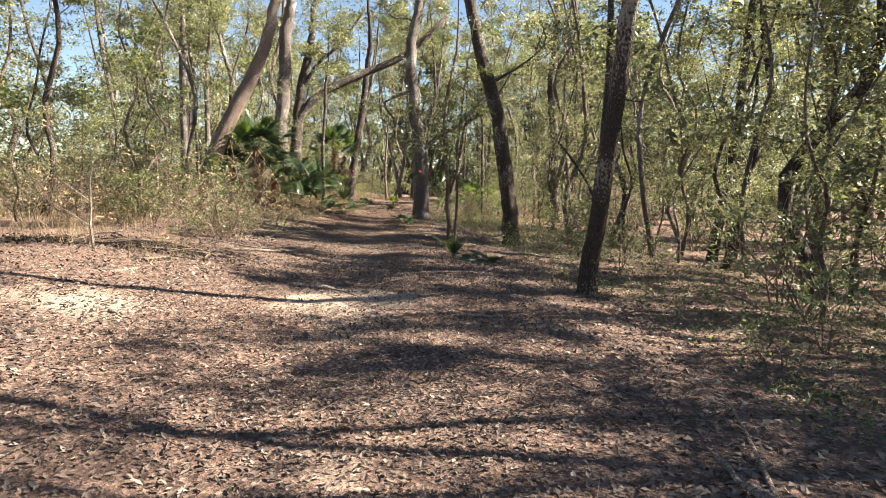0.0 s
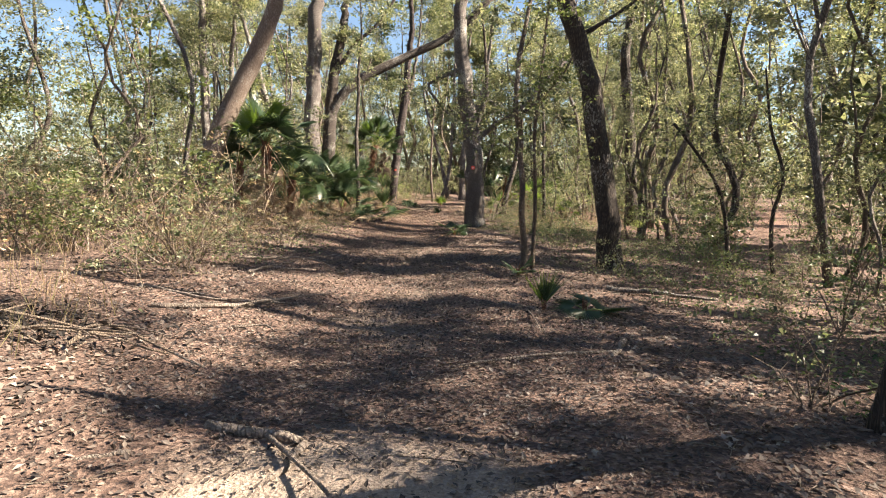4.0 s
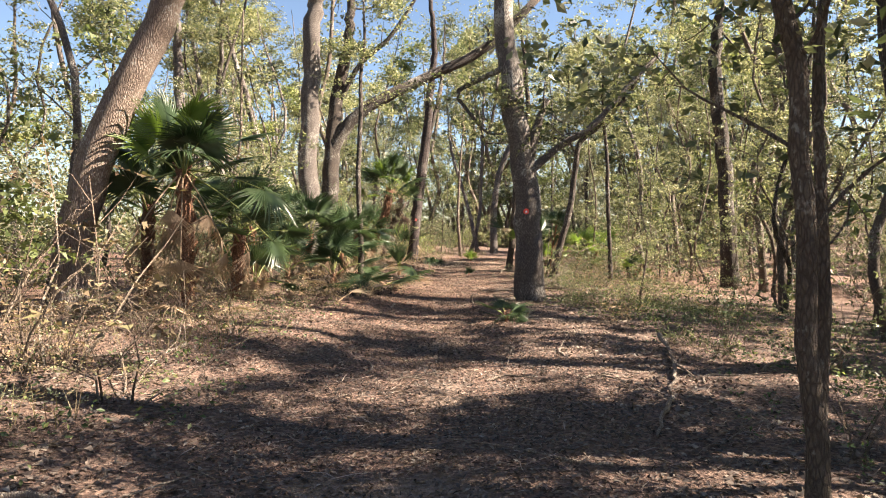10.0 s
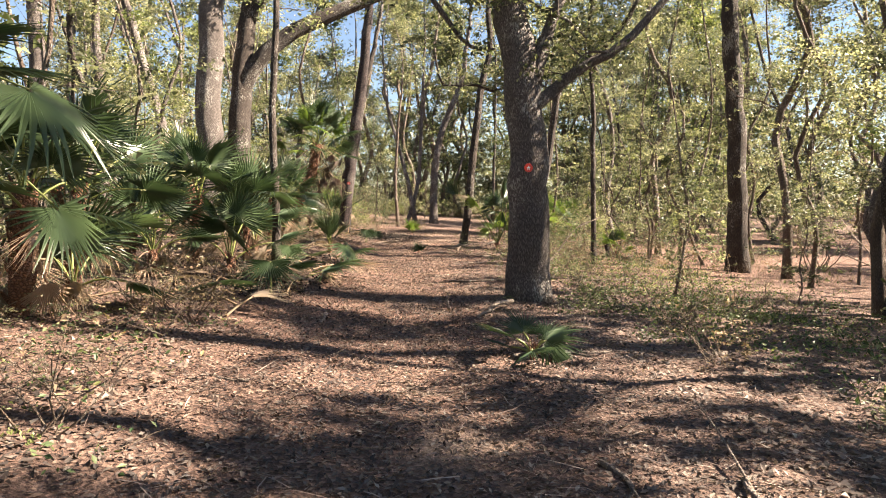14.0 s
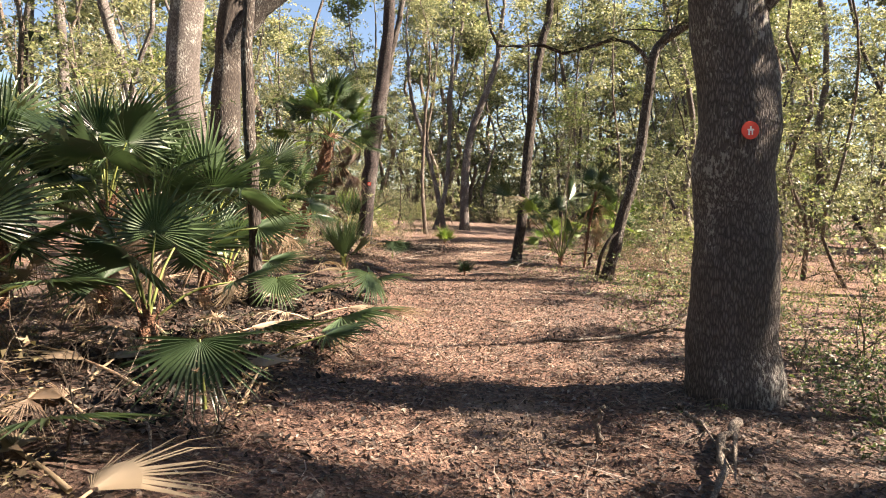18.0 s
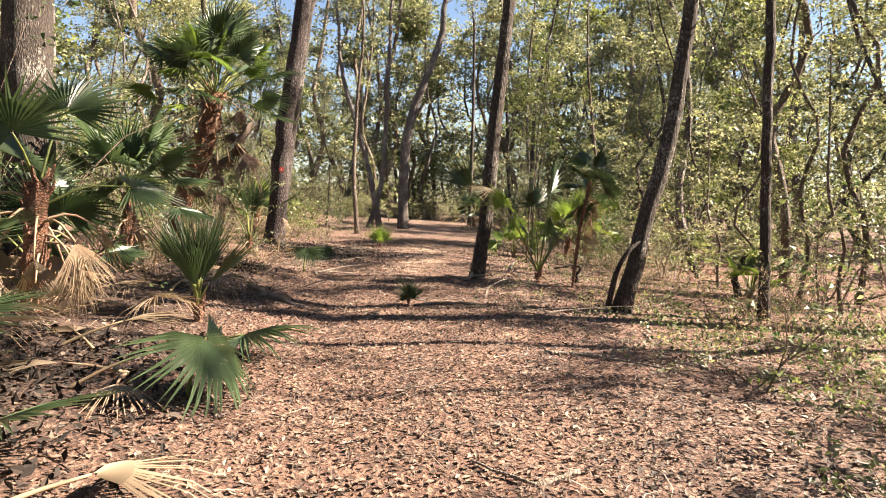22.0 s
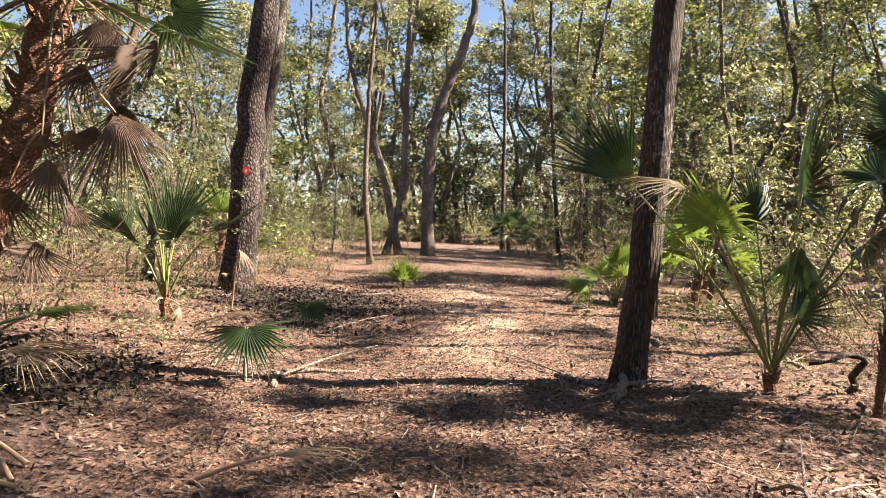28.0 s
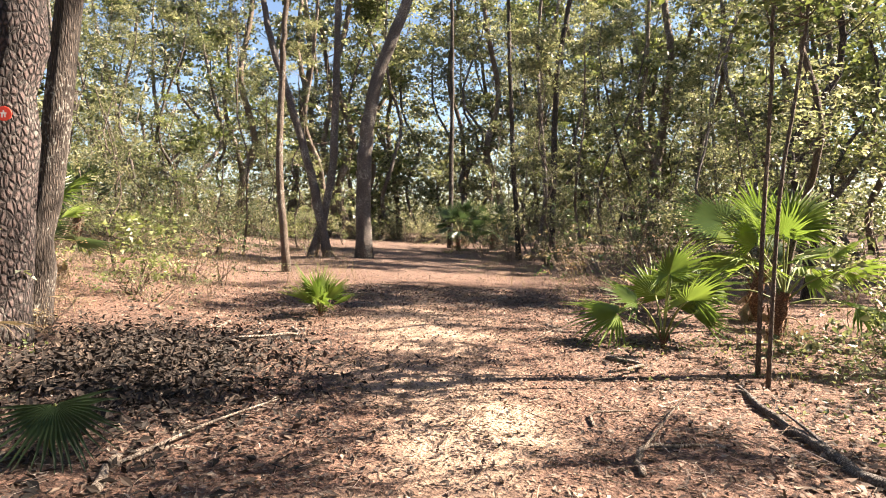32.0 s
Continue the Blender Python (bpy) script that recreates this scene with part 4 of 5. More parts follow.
def clear(x, y, wide=0.0):
    """Whether a place lies off the trail, the places kept open and the marked trees."""
    d = x - path_x(y)
    left = 8.5 if y < 14.5 else 4.6 if y < 26 else 4.2 if y < 46 else 4.6
    right = 5.0 if y < 12 else 4.6 if y < 30 else 7.2 if y < 50 else 4.8 if y < 60 else 3.2
    if y > 84:
        return True
    return d > right + wide or d < -left - wide


SUNNY = ((22.2, 23.8), (5.6, 8.6), (13.6, 15.4), (30.8, 33.2), (34.4, 37.6), (39.0, 40.6), (42.4, 46.0), (47.0, 54.0), (78.0, 90.0))


def scatter(n, x0, x1, y0, y1, gap, wide=0.0, tall=False):
    spots = []
    for _ in range(n * 30):
        x, y = rng.uniform(x0, x1), rng.uniform(y0, y1)
        if tall and 12.5 < x < 38 and 29.5 < y + 0.04 * x < 47:
            continue
        if tall and 2 < x < 30 and any(a < y + 0.04 * x < b for a, b in SUNNY):
            continue
        if clear(x, y, wide) and all((x - a) ** 2 + (y - b) ** 2 > gap * gap for a, b in spots):
            spots.append((x, y))
            if len(spots) == n:
                break
    return spots


def planted(sources, spots, lo, hi):
    for k, (x, y) in enumerate(spots):
        src = sources[k % len(sources)]
        s = rng.uniform(lo, hi)
        m = Matrix.LocRotScale((x, y, ground_z(x, y) - 0.03), Euler((0, 0, rng.uniform(0, 6.28))), (s, s, s * rng.uniform(0.9, 1.12)))
        if k < len(sources):
            src.matrix_basis = m
        else:
            copy_thing(src, m)


def wild_tree(seed, h, r, mat, leaf_mat, per_tip, size, lean, boughs=9, low=0.3, spread=0.45, joined_limbs=False, bough_len=2.2, plain=False, name="woodland_tree", label="slender woodland tree with sparse olive-green foliage", group="trees of the wood"):
    g = np.random.RandomState(seed)
    a = g.uniform(0, 6.3)
    d = np.array([math.cos(a), math.sin(a)]) * lean
    w = 0.035 * h
    line = [(0, 0, 0)] + [(d[0] * f + g.normal(0, w), d[1] * f + g.normal(0, w), h * f) for f in (0.13, 0.27, 0.42, 0.58, 0.8)]
    return tree(name, label, line, r, r * 0.5, mat, seed, boughs=boughs, low=low, bough_len=bough_len, leaf_mat=leaf_mat, per_tip=per_tip, leaf_size=size, top=h, joined_limbs=joined_limbs, plain=plain, twigs=3 if h > 12.5 else 5, sides=7, group=group, flare=0.3, spread=spread)


near_kinds = [wild_tree(100 + k, 10 + 1.3 * (k % 4), (0.05, 0.09, 0.07, 0.12)[k % 4], (BARK_THIN, BARK_DARK, BARK_OAK)[k % 3], (LEAF_OLIVE, LEAF_OAK, LEAF_OLIVE)[k % 3], 60, 0.077, 0.4 + 0.5 * (k % 3), boughs=11, low=0.2, spread=0.26, plain=True) for k in range(8)]
young_kinds = [wild_tree(150 + k, 3.2 + 0.7 * (k % 4), 0.022 + 0.006 * (k % 3), BARK_THIN, (LEAF_OLIVE, LEAF_OAK, LEAF_OLIVE, LEAF_FRESH)[k % 4], 16, 0.066, 0.3, boughs=9, low=0.08, spread=0.14, bough_len=1.3, joined_limbs=True, plain=True, name="young_tree", label="thin young tree leafy down to the ground", group="young trees") for k in range(8)]
far_kinds = [wild_tree(200 + k, 13 + 1.0 * (k % 4), (0.10, 0.16, 0.13, 0.2)[k % 4], (BARK_OAK, BARK_THIN)[k % 2], (LEAF_OLIVE, LEAF_OAK, LEAF_OLIVE, LEAF_OAK, LEAF_FRESH, LEAF_OAK)[k], 56, 0.158, 1.4, boughs=11, low=0.08, spread=0.42, joined_limbs=True, bough_len=3.2, plain=True) for k in range(6)]
planted(near_kinds, scatter(44, -18, 0, -6, 86, 1.7, 0.8) + scatter(9, -20, -9, 6, 22, 1.6) + scatter(26, 0, 21, 26, 86, 2.2, 1.0, True) + [(x if x > 6.4 else x + 3.0, y) for x, y in scatter(12, 5, 16, -3, 26, 1.8, 0.5, True)] + scatter(14, 14, 25, -3, 26, 2.0, 2.5, True) + scatter(4, 6, 16, 24, 29.5, 1.6, 0.6, True), 0.75, 1.2)
planted(young_kinds, scatter(112, -16, 18, 26, 86, 0.9, -0.1) + scatter(26, -16, -3, 0, 26, 0.9, -0.1) + scatter(14, 3, 18, 0, 26, 0.9, 0.6) + scatter(5, 5, 10, 1, 13, 0.8, 0.2), 0.7, 1.3)
planted(far_kinds, scatter(96, -36, 40, -8, 100, 2.6, 10, True) + scatter(36, 12, 42, 34, 100, 2.2, 8, True), 0.95, 1.3)
for k, (x, y) in enumerate(scatter(44, -16, 34, 87, 106, 2.2, 0.0, True)):
    s = rng.uniform(1.1, 1.45)
    copy_thing(far_kinds[k % 6], Matrix.LocRotScale((x, y, ground_z(x, y) - 0.03), Euler((0, 0, rng.uniform(0, 6.28))), (s, s, s)))
# Extra trees added on the sun side only to throw shade on the trail.
for x, y, s in ((7.4, 8.0, 0.55), (8.3, 6.6, 0.55), (6.6, 5.6, 0.5), (9.5, 27.3, 1.0), (6.7, 26.4, 0.6), (7.0, 50.2, 1.15), (8.5, 0.8, 1.1), (10.5, 2.4, 1.2), (9.2, 4.4, 0.9), (8.6, 18.6, 1.0), (9.8, 20.9, 1.0), (9.0, 30.0, 1.0), (8.6, 41.6, 0.9), (8.4, 45.2, 0.85), (7.7, 13.3, 0.55), (7.9, 14.9, 0.55), (7.4, 16.1, 0.5), (8.0, 1.5, 0.95), (9.8, 3.0, 1.0), (11.2, 3.7, 1.1), (9.0, 2.5, 1.0), (8.6, 13.7, 0.58), (8.4, 15.4, 0.55), (9.6, 14.5, 0.6), (9.8, 31.0, 1.2), (9.4, 33.6, 1.25), (9.9, 35.3, 1.25), (9.6, 39.3, 1.2), (9.4, 40.9, 1.2), (9.9, 43.8, 1.2), (9.3, 46.8, 1.2), (11.8, 40.2, 1.1), (7.2, 25.2, 0.58), (7.4, 26.9, 0.58), (7.1, 28.3, 0.55),
                (7.6, 2.2, 0.8), (8.9, 3.3, 1.0), (11.8, 1.3, 1.1), (12.8, 3.4, 1.2), (9.1, 5.8, 0.62), (8.9, 7.0, 0.6), (9.5, 8.2, 0.62), (10.4, 6.4, 0.68), (10.8, 11.4, 1.05), (9.0, 12.3, 0.9), (12.6, 18.4, 1.1), (7.5, 6.2, 0.5), (7.3, 7.6, 0.5), (7.8, 9.2, 0.55), (7.4, 10.8, 0.55), (8.0, 11.9, 0.6)):
    copy_thing(near_kinds[int(x * 10) % 8], Matrix.LocRotScale((x, y, ground_z(x, y) - 0.03), Euler((0, 0, x * 7)), (s, s, s)))


def shrub(seed, h, stems, leaf_mat, per_tip, size, label, name="shrub", wide=0.5, stem_mat=TWIG, twigs=4, plain=False):
    g = np.random.RandomState(seed)
    root = thing(name, 0, 0, label, "shrub", "undergrowth")
    tubes, tips = [], []
    for k in range(stems):
        a = g.uniform(0, 6.3)
        w = np.array([math.cos(a) * wide, math.sin(a) * wide, 1.0])
        tt, tp = bough((g.normal(0, 0.12), g.normal(0, 0.12), -0.05), w, h * g.uniform(0.65, 1.1), 0.009 + 0.003 * h, g, twigs, light=True)
        tubes += tt
        tips += tp
    tagged(part("twig_mass", mesh_of("twig_mass", *joined(tubes), stem_mat), root), kind="stuff")
    part("foliage", crown_mesh(tips, per_tip, 0.16 + 0.05 * h, size, leaf_mat, g, "foliage", plain=plain), root)
    return root


green_shrubs = [shrub(300 + k, 1.3 + 0.5 * (k % 4), 6, (LEAF_OLIVE, LEAF_OAK, LEAF_COVER, LEAF_OLIVE, LEAF_FRESH)[k % 5], 17, 0.068, "leggy shrub with small olive leaves", plain=k % 2 == 0) for k in range(7)]
dry_shrubs = [shrub(320 + k, 1.2 + 0.4 * (k % 3), 7, (LEAF_DRY, LEAF_OLIVE)[k % 2], 5, 0.06, "bare brushy shrub with few dry leaves", "brush_clump", wide=0.55, twigs=4, plain=True) for k in range(5)]
low_cover = [shrub(340 + k, 0.38, 4, (LEAF_COVER, LEAF_FRESH, LEAF_COVER, LEAF_OLIVE)[k], 9, 0.05, "low green seedling clump in the leaf litter", "seedlings", 0.8, twigs=2) for k in range(4)]
planted(green_shrubs, scatter(34, -15, -2, 1, 30, 0.9, -0.3) + scatter(22, 3, 17, 1, 30, 0.9, 2.2) + scatter(86, -15, 17, 30, 86, 0.9, -0.5) + scatter(30, -6, 22, 84, 94, 1.2), 0.7, 1.5)
planted(dry_shrubs, scatter(36, -13, -5.0, 15, 23, 0.6, -0.2) + scatter(20, -12, -8, 9, 15, 0.7) + scatter(8, -5, -3, 14.5, 19, 0.7, -1.7) + scatter(26, -9, -2, 48, 75, 0.7, -1.2) + scatter(26, 3, 14, 34, 72, 0.7, -1.0) + scatter(16, 3, 14, 78, 92, 0.7, -1.0), 0.6, 1.25)
planted(low_cover, scatter(85, 3.0, 11, 3, 26, 0.4, -1.0) + scatter(60, 3.3, 9, 30, 49, 0.4, -4.0) + scatter(50, 6, 13, 26, 60, 0.4, -2.0) + scatter(50, -6, -2.4, 14, 27, 0.4, -2.0) + scatter(25, -7, -3, 44, 60, 0.5, -1.2), 0.5, 1.2)
for k, (x, y) in enumerate(scatter(48, -5.5, -2.2, 13, 30, 0.35, -2.4) + scatter(16, 2, 6, 18, 30, 0.4, -2.4) + scatter(40, -9, 9, 51, 70, 0.6, -1.9) + scatter(24, 3, 8, 31, 49, 0.4, -3.6) + scatter(36, -5, -1.8, 33, 60, 0.4, -2.4)):
    s = rng.uniform(0.28, 0.55)
    copy_thing(dry_shrubs[k % 5], Matrix.LocRotScale((x, y, ground_z(x, y) - 0.02), Euler((0, 0, rng.uniform(0, 6.28))), (s * 1.3, s * 1.3, s)))


for k, (x, y, s) in enumerate(((3.6, 5.6, 0.4), (4.6, 6.4, 0.6), (5.3, 8.0, 0.8), (4.2, 4.6, 0.35), (6.2, 9.5, 1.0), (2.65, 9.75, 0.5), (3.1, 21.8, 0.5), (3.6, 22.6, 0.6), (4.3, 21.2, 0.6), (2.1, 31.9, 0.5), (3.0, 33.0, 0.6), (1.45, 38.1, 0.28), (2.7, 34.3, 0.5), (3.6, 30.6, 0.5), (-3.5, 14.2, 0.8), (-3.9, 15.0, 0.7), (4.6, 12.6, 0.7))):
    copy_thing(green_shrubs[(1, 2, 6)[k % 3]], Matrix.LocRotScale((x, y, ground_z(x, y) - 0.02), Euler((0, 0, k * 1.7)), (s, s, s)))
for k, (x, y, s) in enumerate(((4.4, 13.6, 0.35), (4.9, 14.8, 0.4), (4.5, 16.0, 0.4), (5.6, 13.2, 0.45), (5.9, 15.6, 0.6), (3.7, 15.4, 0.5), (5.2, 17.0, 0.5), (4.6, 19.4, 0.5), (2.7, 16.3, 0.35), (3.1, 13.9, 0.4), (2.4, 17.6, 0.4), (6.8, 44.5, 0.7), (5.6, 46.4, 0.6), (6.6, 47.6, 0.8), (5.9, 45.2, 0.5), (2.5, 29.9, 0.4), (2.2, 28.3, 0.3), (3.3, 27.4, 0.45))):
    copy_thing(green_shrubs[(k * 3) % 7], Matrix.LocRotScale((x, y, ground_z(x, y) - 0.02), Euler((0, 0, k * 1.7)), (s, s, s)))


LEAF_RED = leaf("red_leaf", [(0.0, (0.22, 0.03, 0.035)), (1.0, (0.5, 0.13, 0.13))], 0.4, 0.5)
sprout = shrub(362, 0.9, 3, LEAF_RED, 9, 0.05, "small sprout with reddish-pink leaves in sunny weeds", "sprout", 0.2, TWIG, 3)
sprout.matrix_basis = pose(7.5, 43.3, ground_z(7.5, 43.3) - 0.02)
thicket = shrub(360, 4.6, 13, LEAF_DRY, 3, 0.05, "tall bare thicket of fine pale grey twigs", "brush_clump", 0.45, WOOD_GREY, 16, True)
thicket.matrix_basis = pose(11.8, 33.2, ground_z(11.8, 33.2) - 0.03)
copy_thing(thicket, Matrix.LocRotScale((13.2, 35.0, ground_z(13.2, 35.0) - 0.03), Euler((0, 0, 2.0)), (0.9, 0.9, 0.9)))


for k, (x, y, s) in enumerate(((0.85, 28.5, 0.5), (1.9, 28.4, 0.6), (2.2, 28.8, 0.7), (0.8, 28.2, 0.4), (1.6, 28.1, 0.5), (2.4, 28.2, 0.6), (1.2, 27.9, 0.4), (2.0, 27.6, 0.5), (2.8, 28.6, 0.8), (2.9, 27.9, 0.7))):
    copy_thing(low_cover[k % 4], Matrix.LocRotScale((x, y, ground_z(x, y) - 0.02), Euler((0, 0, k * 2.1)), (s, s, s)))


def far_woods():
    """The wall of leaves in which the wood loses itself."""
    g = np.random.RandomState(9)
    n = 150000
    a = np.where(g.rand(n) < 0.86, g.uniform(0.06 * math.pi, 0.94 * math.pi, n), g.uniform(0, 2 * math.pi, n))
    r = g.uniform(62, 76, n)
    z = np.where(g.rand(n) < 0.25, g.uniform(0.1, 4.5, n), 23 * g.beta(0.95, 1.3, n) * (0.8 + 0.2 * np.sin(a * 23)) + 0.2)
    c = np.stack([r * np.cos(a) * 0.95 + 2, r * np.sin(a) * 1.05 + 52, z], 1)
    tagged(new("far_woods", mesh_of("far_woods", *leaves_at(c, 0.42, g, 0.2, 0.7, True), LEAF_OLIVE, False)), "hazy mass of distant olive-green woodland", "woods", kind="stuff")


far_woods()


# ---- small things ----
def disc(label, x, y, z, r, face):
    """A round trail disc with a white figure, facing the walker."""
    root = thing("trail_disc", x, y, label, "sign", "trail discs", z=z, turn=face)
    a = np.arange(24) * 2 * math.pi / 24
    ring = np.stack([r * np.cos(a), np.zeros(24), r * np.sin(a)], 1)
    v = np.vstack([ring + [0, 0.004, 0], ring * 0.97 + [0, -0.003, 0], [[0, -0.003, 0]]])
    f = [[k, (k + 1) % 24, 24 + (k + 1) % 24, 24 + k] for k in range(24)] + [[24 + k, 24 + (k + 1) % 24, 24 + (k + 2) % 24, 48] for k in range(0, 24, 2)]
    part("plate", mesh_of("plate", v, f, RED, False), root, "round red-orange plastic plate")
    bars = [(-0.10, 0.15, 0.10, 0.42), (-0.38, -0.02, 0.38, 0.14), (-0.28, -0.55, -0.08, -0.02), (0.08, -0.5, 0.26, -0.02), (-0.13, -0.1, 0.16, 0.16)]
    v, f = [], []
    for x0, z0, x1, z1 in bars:
        b = len(v)
        v += [(x0 * r, -0.005, z0 * r), (x1 * r, -0.005, z0 * r), (x1 * r, -0.005, z1 * r), (x0 * r, -0.005, z1 * r)]
        f.append([b, b + 1, b + 2, b + 3])
    for k in range(len(f)):
        for q in f[k]:
            v[q] = (v[q][0], -0.005 - 0.0006 * k, v[q][2])
    part("symbol", mesh_of("symbol", v, f, WHITE, False), root, "white blocky walking symbol")


RED, rn, rl, rp = material("red_plastic")
rp.inputs["Base Color"].default_value = (0.75, 0.07, 0.045, 1)
rp.inputs["Roughness"].default_value = 0.45
WHITE, rn, rl, rp = material("white_print")
rp.inputs["Base Color"].default_value = (0.8, 0.76, 0.74, 1)
disc("red-orange round trail disc nailed to the oak", 1.30, 28.595, 2.11, 0.068, 0)
disc("red-orange round trail disc nailed to the pine", -2.69, 48.83, 2.47, 0.07, 0)


def stick(label, pts, r, mat=WOOD_GREY, forks=1, seed=0, name="fallen_branch", group="fallen sticks"):
    g = np.random.RandomState(seed)
    pts = [(x, y, ground_z(x, y) + dz) for x, y, dz in pts]
    foot = np.array(pts[0])
    root = thing(name, foot[0], foot[1], label, "branch", group, z=foot[2])
    c = curve(np.asarray(pts) - foot, 12)
    c[1:-1] += g.normal(0, r * 0.5, (10, 3)) * [1, 1, 0.4]
    part("stem", mesh_of("stem", *tube(c, np.linspace(r, r * 0.45, 12), 7, 0.15, seed), mat), root)
    for k in range(forks):
        q = c[3 + (k * 3) % 8]
        w = (c[-1] - c[0]) / np.linalg.norm(c[-1] - c[0]) + np.array([g.normal(0, 0.7), g.normal(0, 0.7), 0.2])
        part("fork", mesh_of("fork", *tube(curve([q, q + w * 0.2, q + w * 0.38 + [0, 0, -0.03]], 5), np.linspace(r * 0.5, r * 0.15, 5), 5), mat), root)
    return root


stick("pale bare branch lying at the trail's edge", [(-3.2, 15.9, 0.03), (-2.6, 16.3, 0.05), (-2.1, 16.15, 0.12), (-1.5, 15.8, 0.02)], 0.025, forks=2, seed=1)
stick("fallen grey log in the shade", [(2.5, 14.8, 0.05), (3.2, 14.5, 0.06), (3.9, 14.2, 0.05)], 0.042, BARK_OAK, 0, 2, "fallen_log")
stick("fallen log beside the trail", [(3.1, 44.5, 0.03), (3.45, 45.8, 0.04), (3.9, 47.0, 0.03)], 0.045, BARK_OAK, 1, 3, "fallen_log")
stick("bent grey dead branch beside the trail", [(2.5, 22.3, 0.2), (2.45, 21.6, 0.05), (2.1, 20.4, 0.05), (1.75, 19.4, 0.03)], 0.035, WOOD_GREY, 2, 4)
stick("pale dead branch end beside the trail", [(1.7, 19.2, 0.03), (1.45, 18.6, 0.03), (1.2, 18.0, 0.02)], 0.025, WOOD_GREY, 0, 5)
stick("grey root-like branch at the oak's foot", [(0.95, 28.0, 0.1), (0.6, 27.5, 0.1), (0.3, 27.0, 0.03)], 0.035, WOOD_GREY, 2, 6)
stick("short broken branch stub in the litter", [(0.0, 28.0, 0.02), (-0.02, 27.95, 0.15), (0.02, 27.9, 0.28)], 0.025, WOOD_GREY, 0, 7)
stick("long dark branch arching out of the undergrowth", [(0.3, 31.2, 0.02), (1.0, 31.1, 0.05), (1.96, 31.55, 0.12), (2.6, 32.0, 0.5), (3.2, 32.5, 1.1), (3.9, 33.0, 1.4)], 0.022, BARK_THIN, 3, 8)
stick("dark bare branch lying by the trail", [(1.96, 31.5, 0.1), (2.6, 31.6, 0.08), (3.46, 31.85, 0.06), (4.3, 32.2, 0.1)], 0.02, BARK_THIN, 2, 9)
stick("pale forked stick on the trail's edge", [(-2.9, 11.9, 0.02), (-2.2, 12.3, 0.04), (-1.7, 13.2, 0.03)], 0.03, WOOD_GREY, 3, 10)
stick("pale stick lying across dry litter", [(-3.4, 12.9, 0.02), (-2.4, 12.5, 0.04), (-1.6, 12.9, 0.02)], 0.018, WOOD_GREY, 2, 11)
stick("hooked dead branch among palm stalks", [(3.9, 42.2, 0.0), (3.95, 42.15, 0.3), (3.8, 42.1, 0.38), (3.4, 42.1, 0.3)], 0.04, BARK_DARK, 0, 12)
stick("pale stump root beside the trail", [(-2.25, 38.95, 0.14), (-2.05, 38.85, 0.04), (-1.6, 38.4, 0.02), (-1.2, 38.3, 0.0)], 0.05, WOOD_GREY, 0, 13)
stick("pale sandy root crossing the trail", [(0.15, 38.7, 0.0), (0.6, 38.75, 0.02), (1.1, 38.6, 0.01)], 0.035, WOOD_GREY, 0, 14)
stick("bare pale snag standing in brush", [(-4.3, 9.9, 0.0), (-4.35, 9.95, 0.6), (-4.3, 9.9, 1.3)], 0.022, WOOD_GREY, 2, 15, "snag")
stick("short broken dark trunk leaning in the sunny growth", [(6.84, 41.13, -0.03), (6.92, 41.13, 0.45), (7.04, 41.1, 0.95)], 0.085, BARK_BROWN, 0, 17, "tree_stump")
stick("splintered dead root beside the leaning oak", [(1.75, 42.35, 0.12), (1.6, 42.1, 0.05), (1.4, 41.8, 0.02)], 0.045, WOOD_GREY, 2, 18)
stick("long thin dead stick beside the palm stalks", [(1.55, 41.6, 0.02), (2.2, 41.75, 0.06), (3.0, 41.9, 0.05)], 0.014, WOOD_GREY, 1, 19)
stick("dead branch by the leaning oak", [(1.3, 39.2, 0.05), (1.45, 39.5, 0.2), (1.5, 39.9, 0.03)], 0.018, WOOD_GREY, 2, 16)
for k in range(9):
    a = k * 0.7
    stick("dark dead branch in a loose brush pile", [(-5.6 + 0.3 * k + 0.5 * math.cos(a), 10.6 - 0.05 * k, 0.03), (-5.0 + 0.3 * k, 10.5 + 0.2 * math.sin(a), 0.12 + 0.03 * (k % 3)), (-4.3 + 0.32 * k, 10.4 + 0.3 * math.sin(a * 2), 0.04)], 0.012 + 0.004 * (k % 3), TWIG, 2, 40 + k)
small = [stick("small grey stick in the leaf litter", [(-2.0 + k, 20, 0.012), (-1.8 + k, 20.1 + 0.05 * k, 0.02), (-1.5 + k, 20.05, 0.012)], 0.008 + 0.003 * k, WOOD_GREY, k % 2, 20 + k, "stick") for k in range(4)]
g = np.random.RandomState(12)
for k in range(110):
    y = g.uniform(2, 56)
    x = path_x(y) + g.choice((-1, 1)) * g.uniform(0.8, 4.2)
    copy_thing(small[k % 4], Matrix.LocRotScale((x, y, ground_z(x, y) + 0.012), Euler((0, 0, g.uniform(0, 6.28))), (g.uniform(0.7, 2.2),) * 3))


